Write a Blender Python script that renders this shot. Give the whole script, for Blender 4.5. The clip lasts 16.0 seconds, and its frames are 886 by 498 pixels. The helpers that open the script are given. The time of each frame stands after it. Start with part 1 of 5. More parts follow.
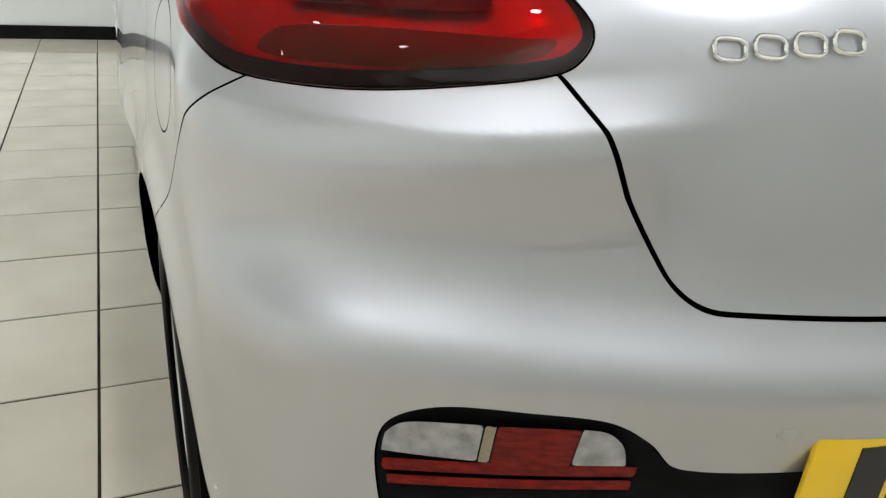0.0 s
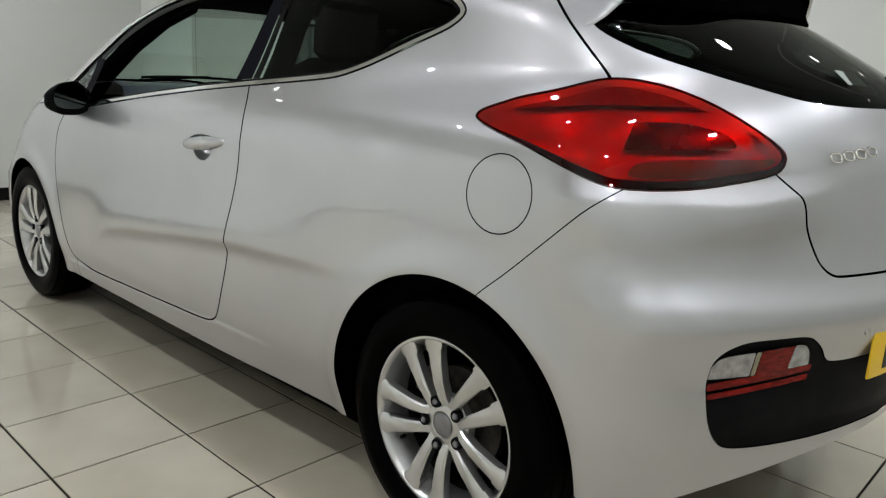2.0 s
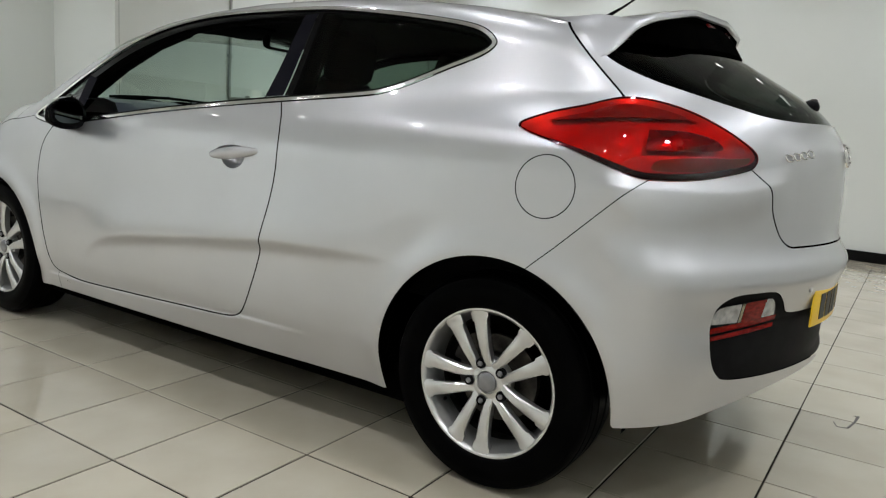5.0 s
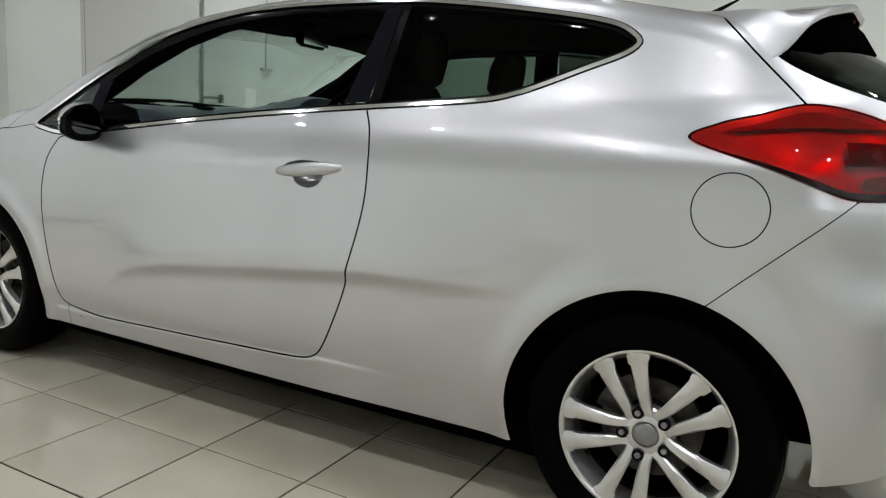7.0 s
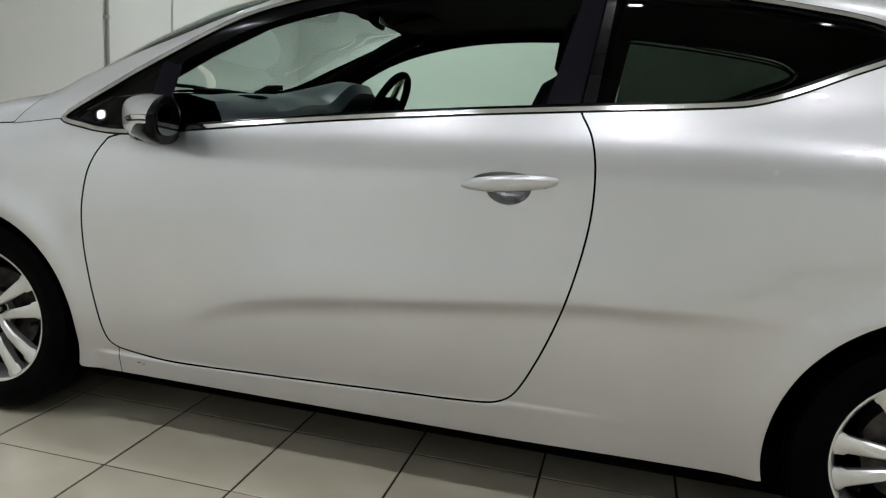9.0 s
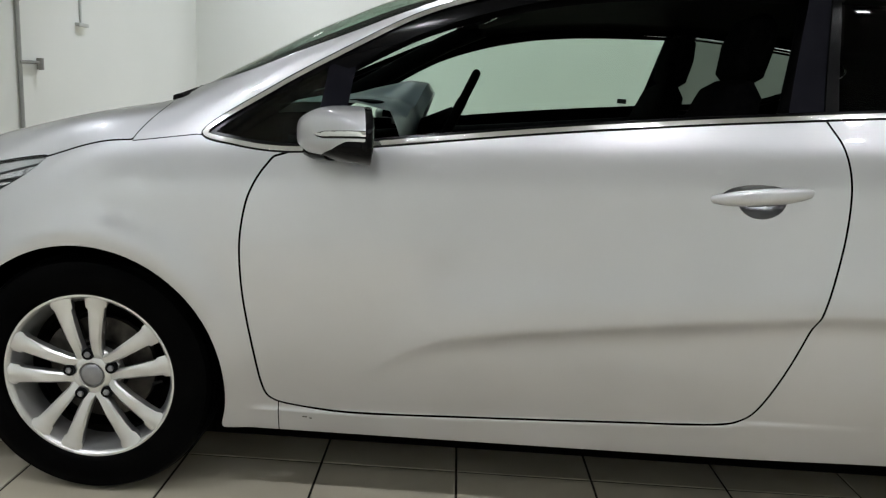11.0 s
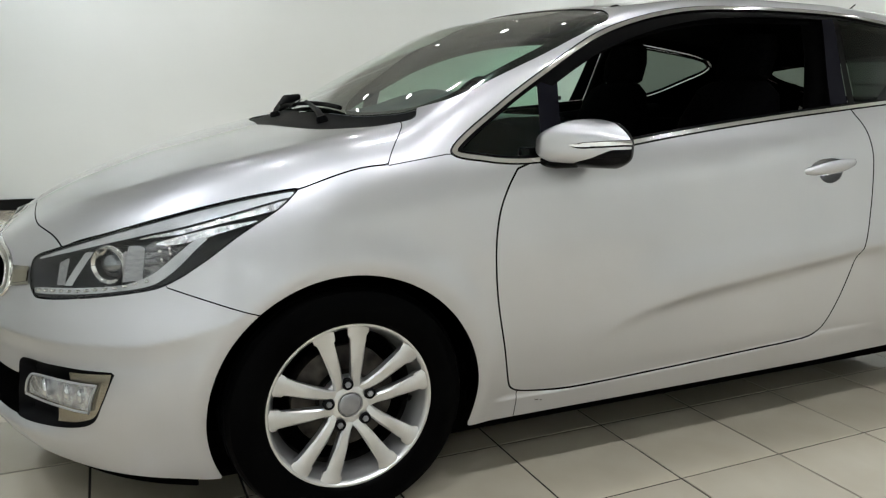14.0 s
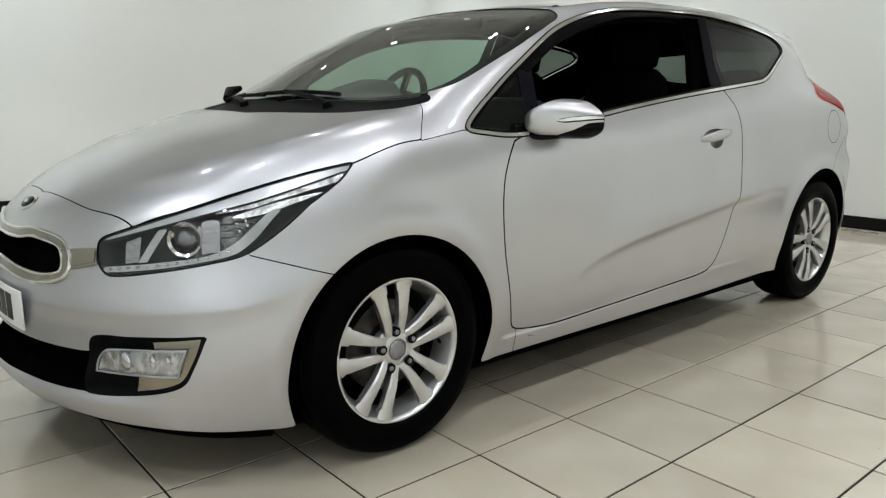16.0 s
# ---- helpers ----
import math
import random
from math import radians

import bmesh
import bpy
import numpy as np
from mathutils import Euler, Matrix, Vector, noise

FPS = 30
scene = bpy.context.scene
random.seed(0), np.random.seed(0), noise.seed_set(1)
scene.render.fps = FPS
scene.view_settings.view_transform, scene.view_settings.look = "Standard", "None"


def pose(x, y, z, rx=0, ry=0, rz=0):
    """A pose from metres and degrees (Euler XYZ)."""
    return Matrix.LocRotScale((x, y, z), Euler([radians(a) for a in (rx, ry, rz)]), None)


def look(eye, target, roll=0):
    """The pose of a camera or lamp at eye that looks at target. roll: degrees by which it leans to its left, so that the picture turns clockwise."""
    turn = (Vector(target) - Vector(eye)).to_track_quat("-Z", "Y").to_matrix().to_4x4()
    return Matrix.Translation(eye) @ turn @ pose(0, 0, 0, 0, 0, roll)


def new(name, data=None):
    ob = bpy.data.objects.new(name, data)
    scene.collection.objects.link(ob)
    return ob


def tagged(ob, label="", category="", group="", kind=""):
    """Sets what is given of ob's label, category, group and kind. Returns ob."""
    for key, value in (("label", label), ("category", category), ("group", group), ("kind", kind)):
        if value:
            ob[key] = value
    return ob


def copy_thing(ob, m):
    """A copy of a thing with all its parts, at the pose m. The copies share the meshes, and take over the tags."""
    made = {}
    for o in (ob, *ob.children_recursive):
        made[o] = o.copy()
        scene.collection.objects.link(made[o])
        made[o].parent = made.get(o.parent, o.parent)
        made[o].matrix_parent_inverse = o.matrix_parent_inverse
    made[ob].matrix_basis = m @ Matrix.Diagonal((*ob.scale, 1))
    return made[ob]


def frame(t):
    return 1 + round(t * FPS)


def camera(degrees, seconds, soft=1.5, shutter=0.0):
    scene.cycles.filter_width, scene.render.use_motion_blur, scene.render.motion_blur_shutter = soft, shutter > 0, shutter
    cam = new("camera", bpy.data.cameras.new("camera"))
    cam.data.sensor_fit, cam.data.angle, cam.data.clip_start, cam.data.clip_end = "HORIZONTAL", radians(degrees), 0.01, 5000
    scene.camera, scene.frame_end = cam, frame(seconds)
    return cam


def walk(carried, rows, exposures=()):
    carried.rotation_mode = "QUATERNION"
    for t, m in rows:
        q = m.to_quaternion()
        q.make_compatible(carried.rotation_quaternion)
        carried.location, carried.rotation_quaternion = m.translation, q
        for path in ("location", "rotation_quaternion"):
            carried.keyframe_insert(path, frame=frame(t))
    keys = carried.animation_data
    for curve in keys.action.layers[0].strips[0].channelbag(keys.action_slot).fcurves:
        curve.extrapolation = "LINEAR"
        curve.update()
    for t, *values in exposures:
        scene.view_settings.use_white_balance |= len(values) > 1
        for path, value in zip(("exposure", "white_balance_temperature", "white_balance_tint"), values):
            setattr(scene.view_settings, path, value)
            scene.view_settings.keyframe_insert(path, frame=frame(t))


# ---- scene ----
cam = camera(61.9, 16.0, 1.25)
PATH = [
    (0, (-1.137, 0.882, 1.088), (0.519, 0.114, 0.27), 4.8),
    (0.5, (-1.137, 1.176, 1.114), (0.468, 0.212, 0.411), 3.1),
    (1, (-1.104, 1.469, 1.116), (0.424, 0.316, 0.536), 2.2),
    (1.5, (-1.092, 1.715, 1.114), (0.355, 0.425, 0.625), 3.6),
    (2, (-1.083, 2.017, 1.114), (0.24, 0.585, 0.669), 3.1),
    (2.5, (-1.089, 2.207, 1.09), (0.181, 0.714, 0.69), 2.8),
    (3, (-1.037, 2.402, 1.109), (0.138, 0.834, 0.708), 2.5),
    (3.5, (-1.002, 2.567, 1.05), (0.09, 0.928, 0.706), 3.9),
    (6, (-0.828, 2.589, 1.038), (0.2, 0.908, 0.697), 3.9),
    (6.5, (-0.58, 2.588, 1.054), (0.385, 0.87, 0.709), 3.9),
    (7, (-0.324, 2.582, 1.053), (0.581, 0.832, 0.707), 3.4),
    (7.5, (-0.065, 2.603, 1.033), (0.76, 0.812, 0.699), 3.4),
    (8, (0.213, 2.625, 1.047), (0.931, 0.791, 0.694), 3.3),
    (8.5, (0.479, 2.641, 1.07), (1.073, 0.769, 0.694), 3.7),
    (11, (1.758, 2.58, 1.07), (1.775, 0.622, 0.665), 3.6),
    (11.5, (1.945, 2.541, 1.069), (1.894, 0.584, 0.662), 3.4),
    (12, (2.204, 2.517, 1.101), (2.005, 0.576, 0.663), 3.4),
    (12.5, (2.414, 2.491, 1.107), (2.104, 0.567, 0.656), 3.2),
    (13, (2.66, 2.501, 1.063), (2.203, 0.599, 0.647), 2.3),
    (13.5, (2.91, 2.481, 1.086), (2.274, 0.635, 0.654), 1.6),
    (14, (3.176, 2.508, 1.081), (2.358, 0.727, 0.683), 0.9),
    (14.5, (3.397, 2.528, 1.039), (2.436, 0.812, 0.676), -0.3),
    (15, (3.63, 2.473, 1.07), (2.512, 0.867, 0.658), 0.2),
    (15.5, (3.817, 2.452, 1.069), (2.584, 0.936, 0.645), -0.0),
    (16, (3.872, 2.477, 1.04), (2.613, 0.976, 0.638), -0.1),
]
walk(cam, [(t, look(eye, target, roll)) for t, eye, target, roll in PATH], [(0.0, 0.35), (0.5, 0.12), (1.0, 0.0), (2.0, 0.02), (3.5, 0.16), (6.0, 0.12), (8.5, 0.08), (11.0, 0.18), (13.0, 0.28), (15.0, 0.34), (16.0, 0.28)])


# ---------------------------------------------------------------- helpers for meshes and parts


def finish(name, me, material, parent=None, label="", smooth=True):
    ob = new(name, me)
    if material:
        me.materials.append(material)
    if smooth:
        me.polygons.foreach_set("use_smooth", [True] * len(me.polygons))
    if parent:
        ob.parent = parent
    if label:
        tagged(ob, label)
    return ob


def part(name, bm, material, parent, label="", smooth=True):
    """Links a bmesh as one mesh object under a thing or a part."""
    me = bpy.data.meshes.new(name)
    bmesh.ops.recalc_face_normals(bm, faces=bm.faces)
    bm.to_mesh(me)
    bm.free()
    if smooth:
        me.set_sharp_from_angle(angle=radians(38))
    return finish(name, me, material, parent, label, smooth)


def empty(name, at=(0, 0, 0)):
    ob = new(name)
    ob.location = at
    ob.empty_display_size = 0.2
    return ob


def box(x0, y0, z0, x1, y1, z1, bevel=0.0, segments=2):
    bm = bmesh.new()
    m = Matrix.LocRotScale(((x0 + x1) / 2, (y0 + y1) / 2, (z0 + z1) / 2), None, (abs(x1 - x0), abs(y1 - y0), abs(z1 - z0)))
    bmesh.ops.create_cube(bm, size=1, matrix=m)
    if bevel:
        bmesh.ops.bevel(bm, geom=bm.edges[:], offset=bevel, segments=segments, profile=0.6, affect="EDGES")
    return bm


def lathe(profile, steps=64, closed=False):
    """A ring about the y axis from (radius, y) pairs."""
    bm = bmesh.new()
    rows = []
    for i in range(steps):
        a = 2 * math.pi * i / steps
        rows.append([bm.verts.new((r * math.cos(a), y, r * math.sin(a))) for r, y in profile])
    n = len(profile)
    for i in range(steps):
        p, q = rows[i], rows[(i + 1) % steps]
        for j in range(n if closed else n - 1):
            k = (j + 1) % n
            if p[j].co != q[j].co or p[k].co != q[k].co:
                bm.faces.new((p[j], p[k], q[k], q[j]))
    bmesh.ops.remove_doubles(bm, verts=bm.verts[:], dist=1e-6)
    return bm


def tube(points, radius, sides=10, cyclic=False, flat=1.0):
    """A round bar along points; radius may be a list."""
    bm = bmesh.new()
    pts = [Vector(p) for p in points]
    rad = radius if isinstance(radius, (list, tuple)) else [radius] * len(pts)
    rings = []
    for i, p in enumerate(pts):
        if cyclic:
            d = pts[(i + 1) % len(pts)] - pts[i - 1]
        else:
            d = pts[min(i + 1, len(pts) - 1)] - pts[max(i - 1, 0)]
        q = d.to_track_quat("Z", "Y").to_matrix()
        rings.append([bm.verts.new(p + q @ Vector((rad[i] * math.cos(2 * math.pi * j / sides), flat * rad[i] * math.sin(2 * math.pi * j / sides), 0))) for j in range(sides)])
    n = len(rings)
    for i in range(n if cyclic else n - 1):
        p, q = rings[i], rings[(i + 1) % n]
        for j in range(sides):
            bm.faces.new((p[j], p[(j + 1) % sides], q[(j + 1) % sides], q[j]))
    if not cyclic:
        bm.faces.new(rings[0][::-1])
        bm.faces.new(rings[-1])
    return bm


def prism(outline, y0, y1, bevel=0.0):
    """A plate from an outline in (x, z), from y0 to y1."""
    bm = bmesh.new()
    a = [bm.verts.new((x, y0, z)) for x, z in outline]
    b = [bm.verts.new((x, y1, z)) for x, z in outline]
    bm.faces.new(a)
    bm.faces.new(b[::-1])
    n = len(a)
    for i in range(n):
        bm.faces.new((a[i], b[i], b[(i + 1) % n], a[(i + 1) % n]))
    if bevel:
        bmesh.ops.bevel(bm, geom=bm.edges[:], offset=bevel, segments=2, profile=0.6, affect="EDGES")
    return bm


def rounded(points, n=8):
    """A closed smooth outline through points; a point given twice stays a corner."""
    pts = [np.array(p, float) for p in points]
    m, out = len(pts), []
    for i in range(m):
        p0, p1, p2, p3 = pts[i - 1], pts[i], pts[(i + 1) % m], pts[(i + 2) % m]
        if np.allclose(p1, p2):
            continue
        a = p2 if np.allclose(p0, p1) else p0
        t1 = (p2 - p0) * 0.5 if not np.allclose(p0, p1) else (p2 - p1)
        t2 = (p3 - p1) * 0.5 if not np.allclose(p2, p3) else (p2 - p1)
        l = np.linalg.norm(p2 - p1)
        t1 = t1 * min(1, l / max(np.linalg.norm(t1), 1e-9))
        t2 = t2 * min(1, l / max(np.linalg.norm(t2), 1e-9))
        for k in range(n):
            s = k / n
            out.append((2 * s**3 - 3 * s**2 + 1) * p1 + (s**3 - 2 * s**2 + s) * t1 + (-2 * s**3 + 3 * s**2) * p2 + (s**3 - s**2) * t2)
    return np.array(out)


def inside_outline(a, b, outline):
    """Signed distance of points (a, b) to a closed outline, below zero inside; far points are only roughly right."""
    lo, hi = outline.min(0) - 0.06, outline.max(0) + 0.06
    d = np.full(len(a), 0.06)
    near = np.where((a > lo[0]) & (a < hi[0]) & (b > lo[1]) & (b < hi[1]))[0]
    if not len(near):
        return d
    p = np.stack([a[near], b[near]], 1)
    best, odd = np.full(len(p), 1e9), np.zeros(len(p), bool)
    for i in range(len(outline)):
        u, v = outline[i], outline[(i + 1) % len(outline)]
        e, w = v - u, p - u
        t = np.clip(w @ e / max(e @ e, 1e-12), 0, 1)
        best = np.minimum(best, np.linalg.norm(w - t[:, None] * e, axis=1))
        odd ^= ((u[1] > p[:, 1]) != (v[1] > p[:, 1])) & (p[:, 0] < (v[0] - u[0]) * (p[:, 1] - u[1]) / (v[1] - u[1] + 1e-12) + u[0])
    d[near] = np.where(odd, -best, best)
    return d


def clip(mesh, d):
    """The piece of a triangle mesh (points, triangles) where the value d at its points is below zero."""
    V, F = mesh
    neg = d < 0
    c = neg[F].sum(1)
    keep = [F[c == 3]]
    cut = F[(c == 1) | (c == 2)]
    if len(cut):
        e = np.concatenate([cut[:, [0, 1]], cut[:, [1, 2]], cut[:, [2, 0]]])
        e.sort(1)
        e = e[neg[e[:, 0]] != neg[e[:, 1]]]
        key, first = np.unique(e[:, 0].astype(np.int64) * (len(V) + 1) + e[:, 1], return_index=True)
        e = e[first]
        t = (d[e[:, 0]] / (d[e[:, 0]] - d[e[:, 1]]))[:, None]
        add = V[e[:, 0]] * (1 - t) + V[e[:, 1]] * t

        def mid(p, q):
            lo, hi = np.minimum(p, q).astype(np.int64), np.maximum(p, q).astype(np.int64)
            return len(V) + np.searchsorted(key, lo * (len(V) + 1) + hi)

        for count in (1, 2):
            g = cut[neg[cut].sum(1) == count]
            if not len(g):
                continue
            odd = (neg[g] == (count == 1)).argmax(1)
            g = np.stack([g[np.arange(len(g)), (odd + i) % 3] for i in range(3)], 1)
            ab, ca = mid(g[:, 0], g[:, 1]), mid(g[:, 2], g[:, 0])
            if count == 1:
                keep.append(np.stack([g[:, 0], ab, ca], 1))
            else:
                keep += [np.stack([g[:, 1], g[:, 2], ca], 1), np.stack([g[:, 1], ca, ab], 1)]
        V = np.concatenate([V, add])
    F = np.concatenate(keep)
    used, F = np.unique(F, return_inverse=True)
    return V[used], F.reshape(-1, 3)


def refine(mesh, rounds=1):
    """Quarters every triangle and draws the new points onto the shell."""
    V, F = mesh
    for _ in range(rounds):
        e = np.sort(np.concatenate([F[:, [0, 1]], F[:, [1, 2]], F[:, [2, 0]]]), 1)
        pairs, place = np.unique(e, axis=0, return_inverse=True)
        ab, bc, ca = (place.ravel() + len(V)).reshape(3, -1)
        V = np.concatenate([V, (V[pairs[:, 0]] + V[pairs[:, 1]]) / 2])
        a, b, c = F.T
        F = np.concatenate([np.stack(t, 1) for t in ((a, ab, ca), (ab, b, bc), (ca, bc, c), (ab, bc, ca))])
    return V, F


def split(mesh, d, gap=0.0):
    return clip(mesh, d + gap), clip(mesh, -d + gap)


def panel(name, mesh, material, parent, label="", lift=0.0, both=True, one_side=False):
    """A piece of the shell as a mesh, with its mirror image on the car's other side, shaded by the shell's own slope."""
    V, F = mesh
    N = shell_normal(V)
    V = V + N * (lift[:, None] if isinstance(lift, np.ndarray) else lift)
    if both:
        flip = np.array([1, -1, 1.0])
        n = len(V)
        V, N, F = np.concatenate([V, V * flip]), np.concatenate([N, N * flip]), np.concatenate([F, F[:, ::-1] + n])
    elif one_side:
        flip = np.array([1, -1, 1.0])
        V, N, F = V * flip, N * flip, F[:, ::-1]
    me = bpy.data.meshes.new(name)
    me.from_pydata(V.tolist(), [], F.tolist())
    ob = finish(name, me, material, parent, label)
    me.normals_split_custom_set_from_vertices(N.tolist())
    return ob


def hollow(d, depth, edge=0.001, run=0.03):
    """Lifts that sink from the rim of an outline to a depth inside it."""
    return -edge - (depth - edge) * np.clip(-d / run, 0, 1)


def pair(name, mesh, material, parent, label="", lift=0.0):
    """Two parts, one for each side of the car."""
    return panel(name, mesh, material, parent, label, lift, both=False), panel(name, mesh, material, parent, label, lift, both=False, one_side=True)

# ---------------------------------------------------------------- light: a showroom lit by ceiling downlights
world = bpy.data.worlds.new("showroom")
world.use_nodes = True
world.node_tree.nodes["Background"].inputs["Color"].default_value = (0.8, 0.85, 0.9, 1)
world.node_tree.nodes["Background"].inputs["Strength"].default_value = 0.02
scene.world = world
ROOM_X0, ROOM_X1, ROOM_Y0, ROOM_Y1, ROOM_H = -2.45, 5.42, -5.4, 6.4, 3.4
LAMP_X = [-1.9, -0.55, 0.8, 2.15, 3.5, 4.85]
LAMP_Y = [-4.6, -2.9, -1.2, 0.5, 2.2, 3.9, 5.5]
LAMP_WATT = 7.7
ROW_DIM = {-4.6: 0.85, -2.9: 0.85, -1.2: 0.3, 0.5: 0.3, 2.2: 0.9, 3.9: 1.25, 5.5: 1.6}


def watts(lx, ly):
    """The lamps near the end walls are the stronger ones."""
    near_pier = 1.6 if ly < -2 and 2 < lx < 4 else 1.0
    front = 1.5 if lx > 4 and ly > 0 else 1.0
    end = 1.4 if lx < -1.5 else 1.3 if lx > 3 else 1.0
    if -2 < ly < 1:
        end *= 3.6 if lx < -1.5 else 2.4 if lx > 4 else 0.5 if lx > 3 else 1.0
    return LAMP_WATT * ROW_DIM[ly] * near_pier * front * end


for lx in LAMP_X:
    for ly in LAMP_Y:
        light = bpy.data.lights.new("downlight_light", "AREA")
        light.shape, light.size, light.energy, light.color = "DISK", 0.085, watts(lx, ly), ((0.94, 0.98, 1.05) if lx > 3 else (0.965, 0.987, 1.035))
        light.spread = radians(104)
        spot = new("downlight_light", light)
        spot.location = (lx, ly, ROOM_H - 0.035)

# ---------------------------------------------------------------- materials


class Mat:
    """A node material with a few short ways to add nodes."""

    def __init__(self, name):
        self.m = bpy.data.materials.new(name)
        self.m.use_nodes = True
        self.t = self.m.node_tree
        self.p = self.t.nodes["Principled BSDF"]
        self.out = self.t.nodes["Material Output"]
        self.place = None

    def set(self, **k):
        for key, v in k.items():
            s = self.p.inputs[{"color": "Base Color", "rough": "Roughness", "metal": "Metallic", "coat": "Coat Weight", "coat_rough": "Coat Roughness",
                               "spec": "Specular IOR Level", "glow": "Emission Strength", "glow_color": "Emission Color", "sheen": "Sheen Weight"}[key]]
            s.default_value = (*v, 1) if isinstance(v, tuple) else v
        return self

    def node(self, kind, **k):
        n = self.t.nodes.new(kind)
        for key, v in k.items():
            if isinstance(v, (int, float, tuple)) and key in [i.name for i in n.inputs]:
                n.inputs[key].default_value = v
        return n

    def link(self, a, b):
        self.t.links.new(a, b)
        return self

    def where(self):
        if not self.place:
            self.place = self.t.nodes.new("ShaderNodeTexCoord").outputs["Object"]
        return self.place

    def noise(self, scale, detail=3.0, stretch=(1, 1, 1)):
        n = self.node("ShaderNodeTexNoise", Scale=scale, Detail=detail)
        mp = self.t.nodes.new("ShaderNodeMapping")
        mp.inputs["Scale"].default_value = stretch
        self.link(self.where(), mp.inputs["Vector"]).link(mp.outputs[0], n.inputs["Vector"])
        return n.outputs["Fac"]

    def ramp(self, fac, a, b, lo=0.35, hi=0.65):
        r = self.t.nodes.new("ShaderNodeMapRange")
        r.inputs["From Min"].default_value, r.inputs["From Max"].default_value = lo, hi
        r.inputs["To Min"].default_value, r.inputs["To Max"].default_value = a, b
        self.link(fac, r.inputs["Value"])
        return r.outputs["Result"]

    def mixed(self, fac, a, b):
        mx = self.t.nodes.new("ShaderNodeMix")
        mx.data_type = "RGBA"
        for s, v in ((mx.inputs[6], a), (mx.inputs[7], b)):
            if isinstance(v, tuple):
                s.default_value = (*v, 1)
            else:
                self.link(v, s)
        self.link(fac, mx.inputs[0])
        return mx.outputs[2]

    def vary(self, a, b, scale, lo=0.3, hi=0.7, stretch=(1, 1, 1)):
        self.link(self.mixed(self.ramp(self.noise(scale, 4.0, stretch), 0, 1, lo, hi), a, b), self.p.inputs["Base Color"])
        return self

    def rougher(self, a, b, scale):
        self.link(self.ramp(self.noise(scale), a, b), self.p.inputs["Roughness"])
        return self

    def bump(self, scale, strength, distance=0.002, stretch=(1, 1, 1)):
        bp = self.t.nodes.new("ShaderNodeBump")
        bp.inputs["Strength"].default_value, bp.inputs["Distance"].default_value = strength, distance
        self.link(self.noise(scale, 3.0, stretch), bp.inputs["Height"]).link(bp.outputs[0], self.p.inputs["Normal"])
        return self

    def pane(self, tint, gloss_rough=0.0, ior=1.45, gloss=(1, 1, 1), power=4.2):
        """Clear or tinted glass: what lies behind, tinted, under a sharp reflection that grows towards grazing."""
        tr = self.t.nodes.new("ShaderNodeBsdfTransparent")
        tr.inputs["Color"].default_value = (*tint, 1)
        gl = self.node("ShaderNodeBsdfGlossy", Roughness=gloss_rough)
        gl.inputs["Color"].default_value = (*gloss, 1)
        lw = self.t.nodes.new("ShaderNodeLayerWeight")
        lw.inputs["Blend"].default_value = 0.5
        pw = self.t.nodes.new("ShaderNodeMath")
        pw.operation = "POWER"
        pw.inputs[1].default_value = power
        self.link(lw.outputs["Facing"], pw.inputs[0])
        fr = self.t.nodes.new("ShaderNodeMath")
        fr.operation, fr.use_clamp = "MULTIPLY_ADD", True
        base = ((ior - 1) / (ior + 1)) ** 2
        fr.inputs[1].default_value, fr.inputs[2].default_value = 0.9, base
        self.link(pw.outputs[0], fr.inputs[0])
        mx = self.t.nodes.new("ShaderNodeMixShader")
        self.link(fr.outputs[0], mx.inputs[0]).link(tr.outputs[0], mx.inputs[1]).link(gl.outputs[0], mx.inputs[2]).link(mx.outputs[0], self.out.inputs["Surface"])
        return self


PAINT = Mat("silver_metallic_paint").set(metal=0.9, coat=1.0, coat_rough=0.015, rough=0.385)
PAINT.p.inputs["Coat IOR"].default_value = 1.56
PAINT.vary((0.508, 0.512, 0.530), (0.545, 0.548, 0.565), 2.5)
flake = PAINT.t.nodes.new("ShaderNodeBump")
flake.inputs["Strength"].default_value, flake.inputs["Distance"].default_value = 0.05, 0.0004
PAINT.link(PAINT.noise(1400, 1.0), flake.inputs["Height"]).link(flake.outputs[0], PAINT.p.inputs["Normal"])
PAINT = PAINT.m
CHROME = Mat("polished_chrome").set(metal=1.0, color=(0.80, 0.79, 0.77)).rougher(0.06, 0.14, 30).m
SATIN = Mat("satin_bronze_silver").set(metal=1.0, color=(0.36, 0.33, 0.27), rough=0.26).m
SATIN_BRIGHT = Mat("satin_chrome").set(metal=1.0, color=(0.36, 0.345, 0.30), rough=0.16).m
PILLAR = Mat("satin_black_film").set(rough=0.5, spec=0.02).vary((0.006, 0.006, 0.009), (0.010, 0.010, 0.014), 8).m
BLACK_PLASTIC = Mat("black_moulded_plastic").set(rough=0.45, spec=0.03).vary((0.005, 0.005, 0.0055), (0.009, 0.009, 0.0095), 18).bump(900, 0.15, 0.0005).m
GLOSS_BLACK = Mat("gloss_black_trim").set(color=(0.0025, 0.0025, 0.003), rough=0.14, coat=0.03, spec=0.08).m
RUBBER = Mat("black_rubber_seal").set(rough=0.7, spec=0.08).vary((0.004, 0.004, 0.004), (0.009, 0.009, 0.009), 40).m
# for black parts, and as painted shade in panel gaps and wheels
DARK = Mat("black_parts_and_shade").set(rough=0.9, spec=0.0).vary((0.001, 0.001, 0.001), (0.0025, 0.0025, 0.0022), 12).m
TYRE = Mat("tyre_rubber").set(rough=0.38, spec=0.015).vary((0.0006, 0.0006, 0.0007), (0.0018, 0.0018, 0.0018), 9).bump(140, 0.25, 0.001).m
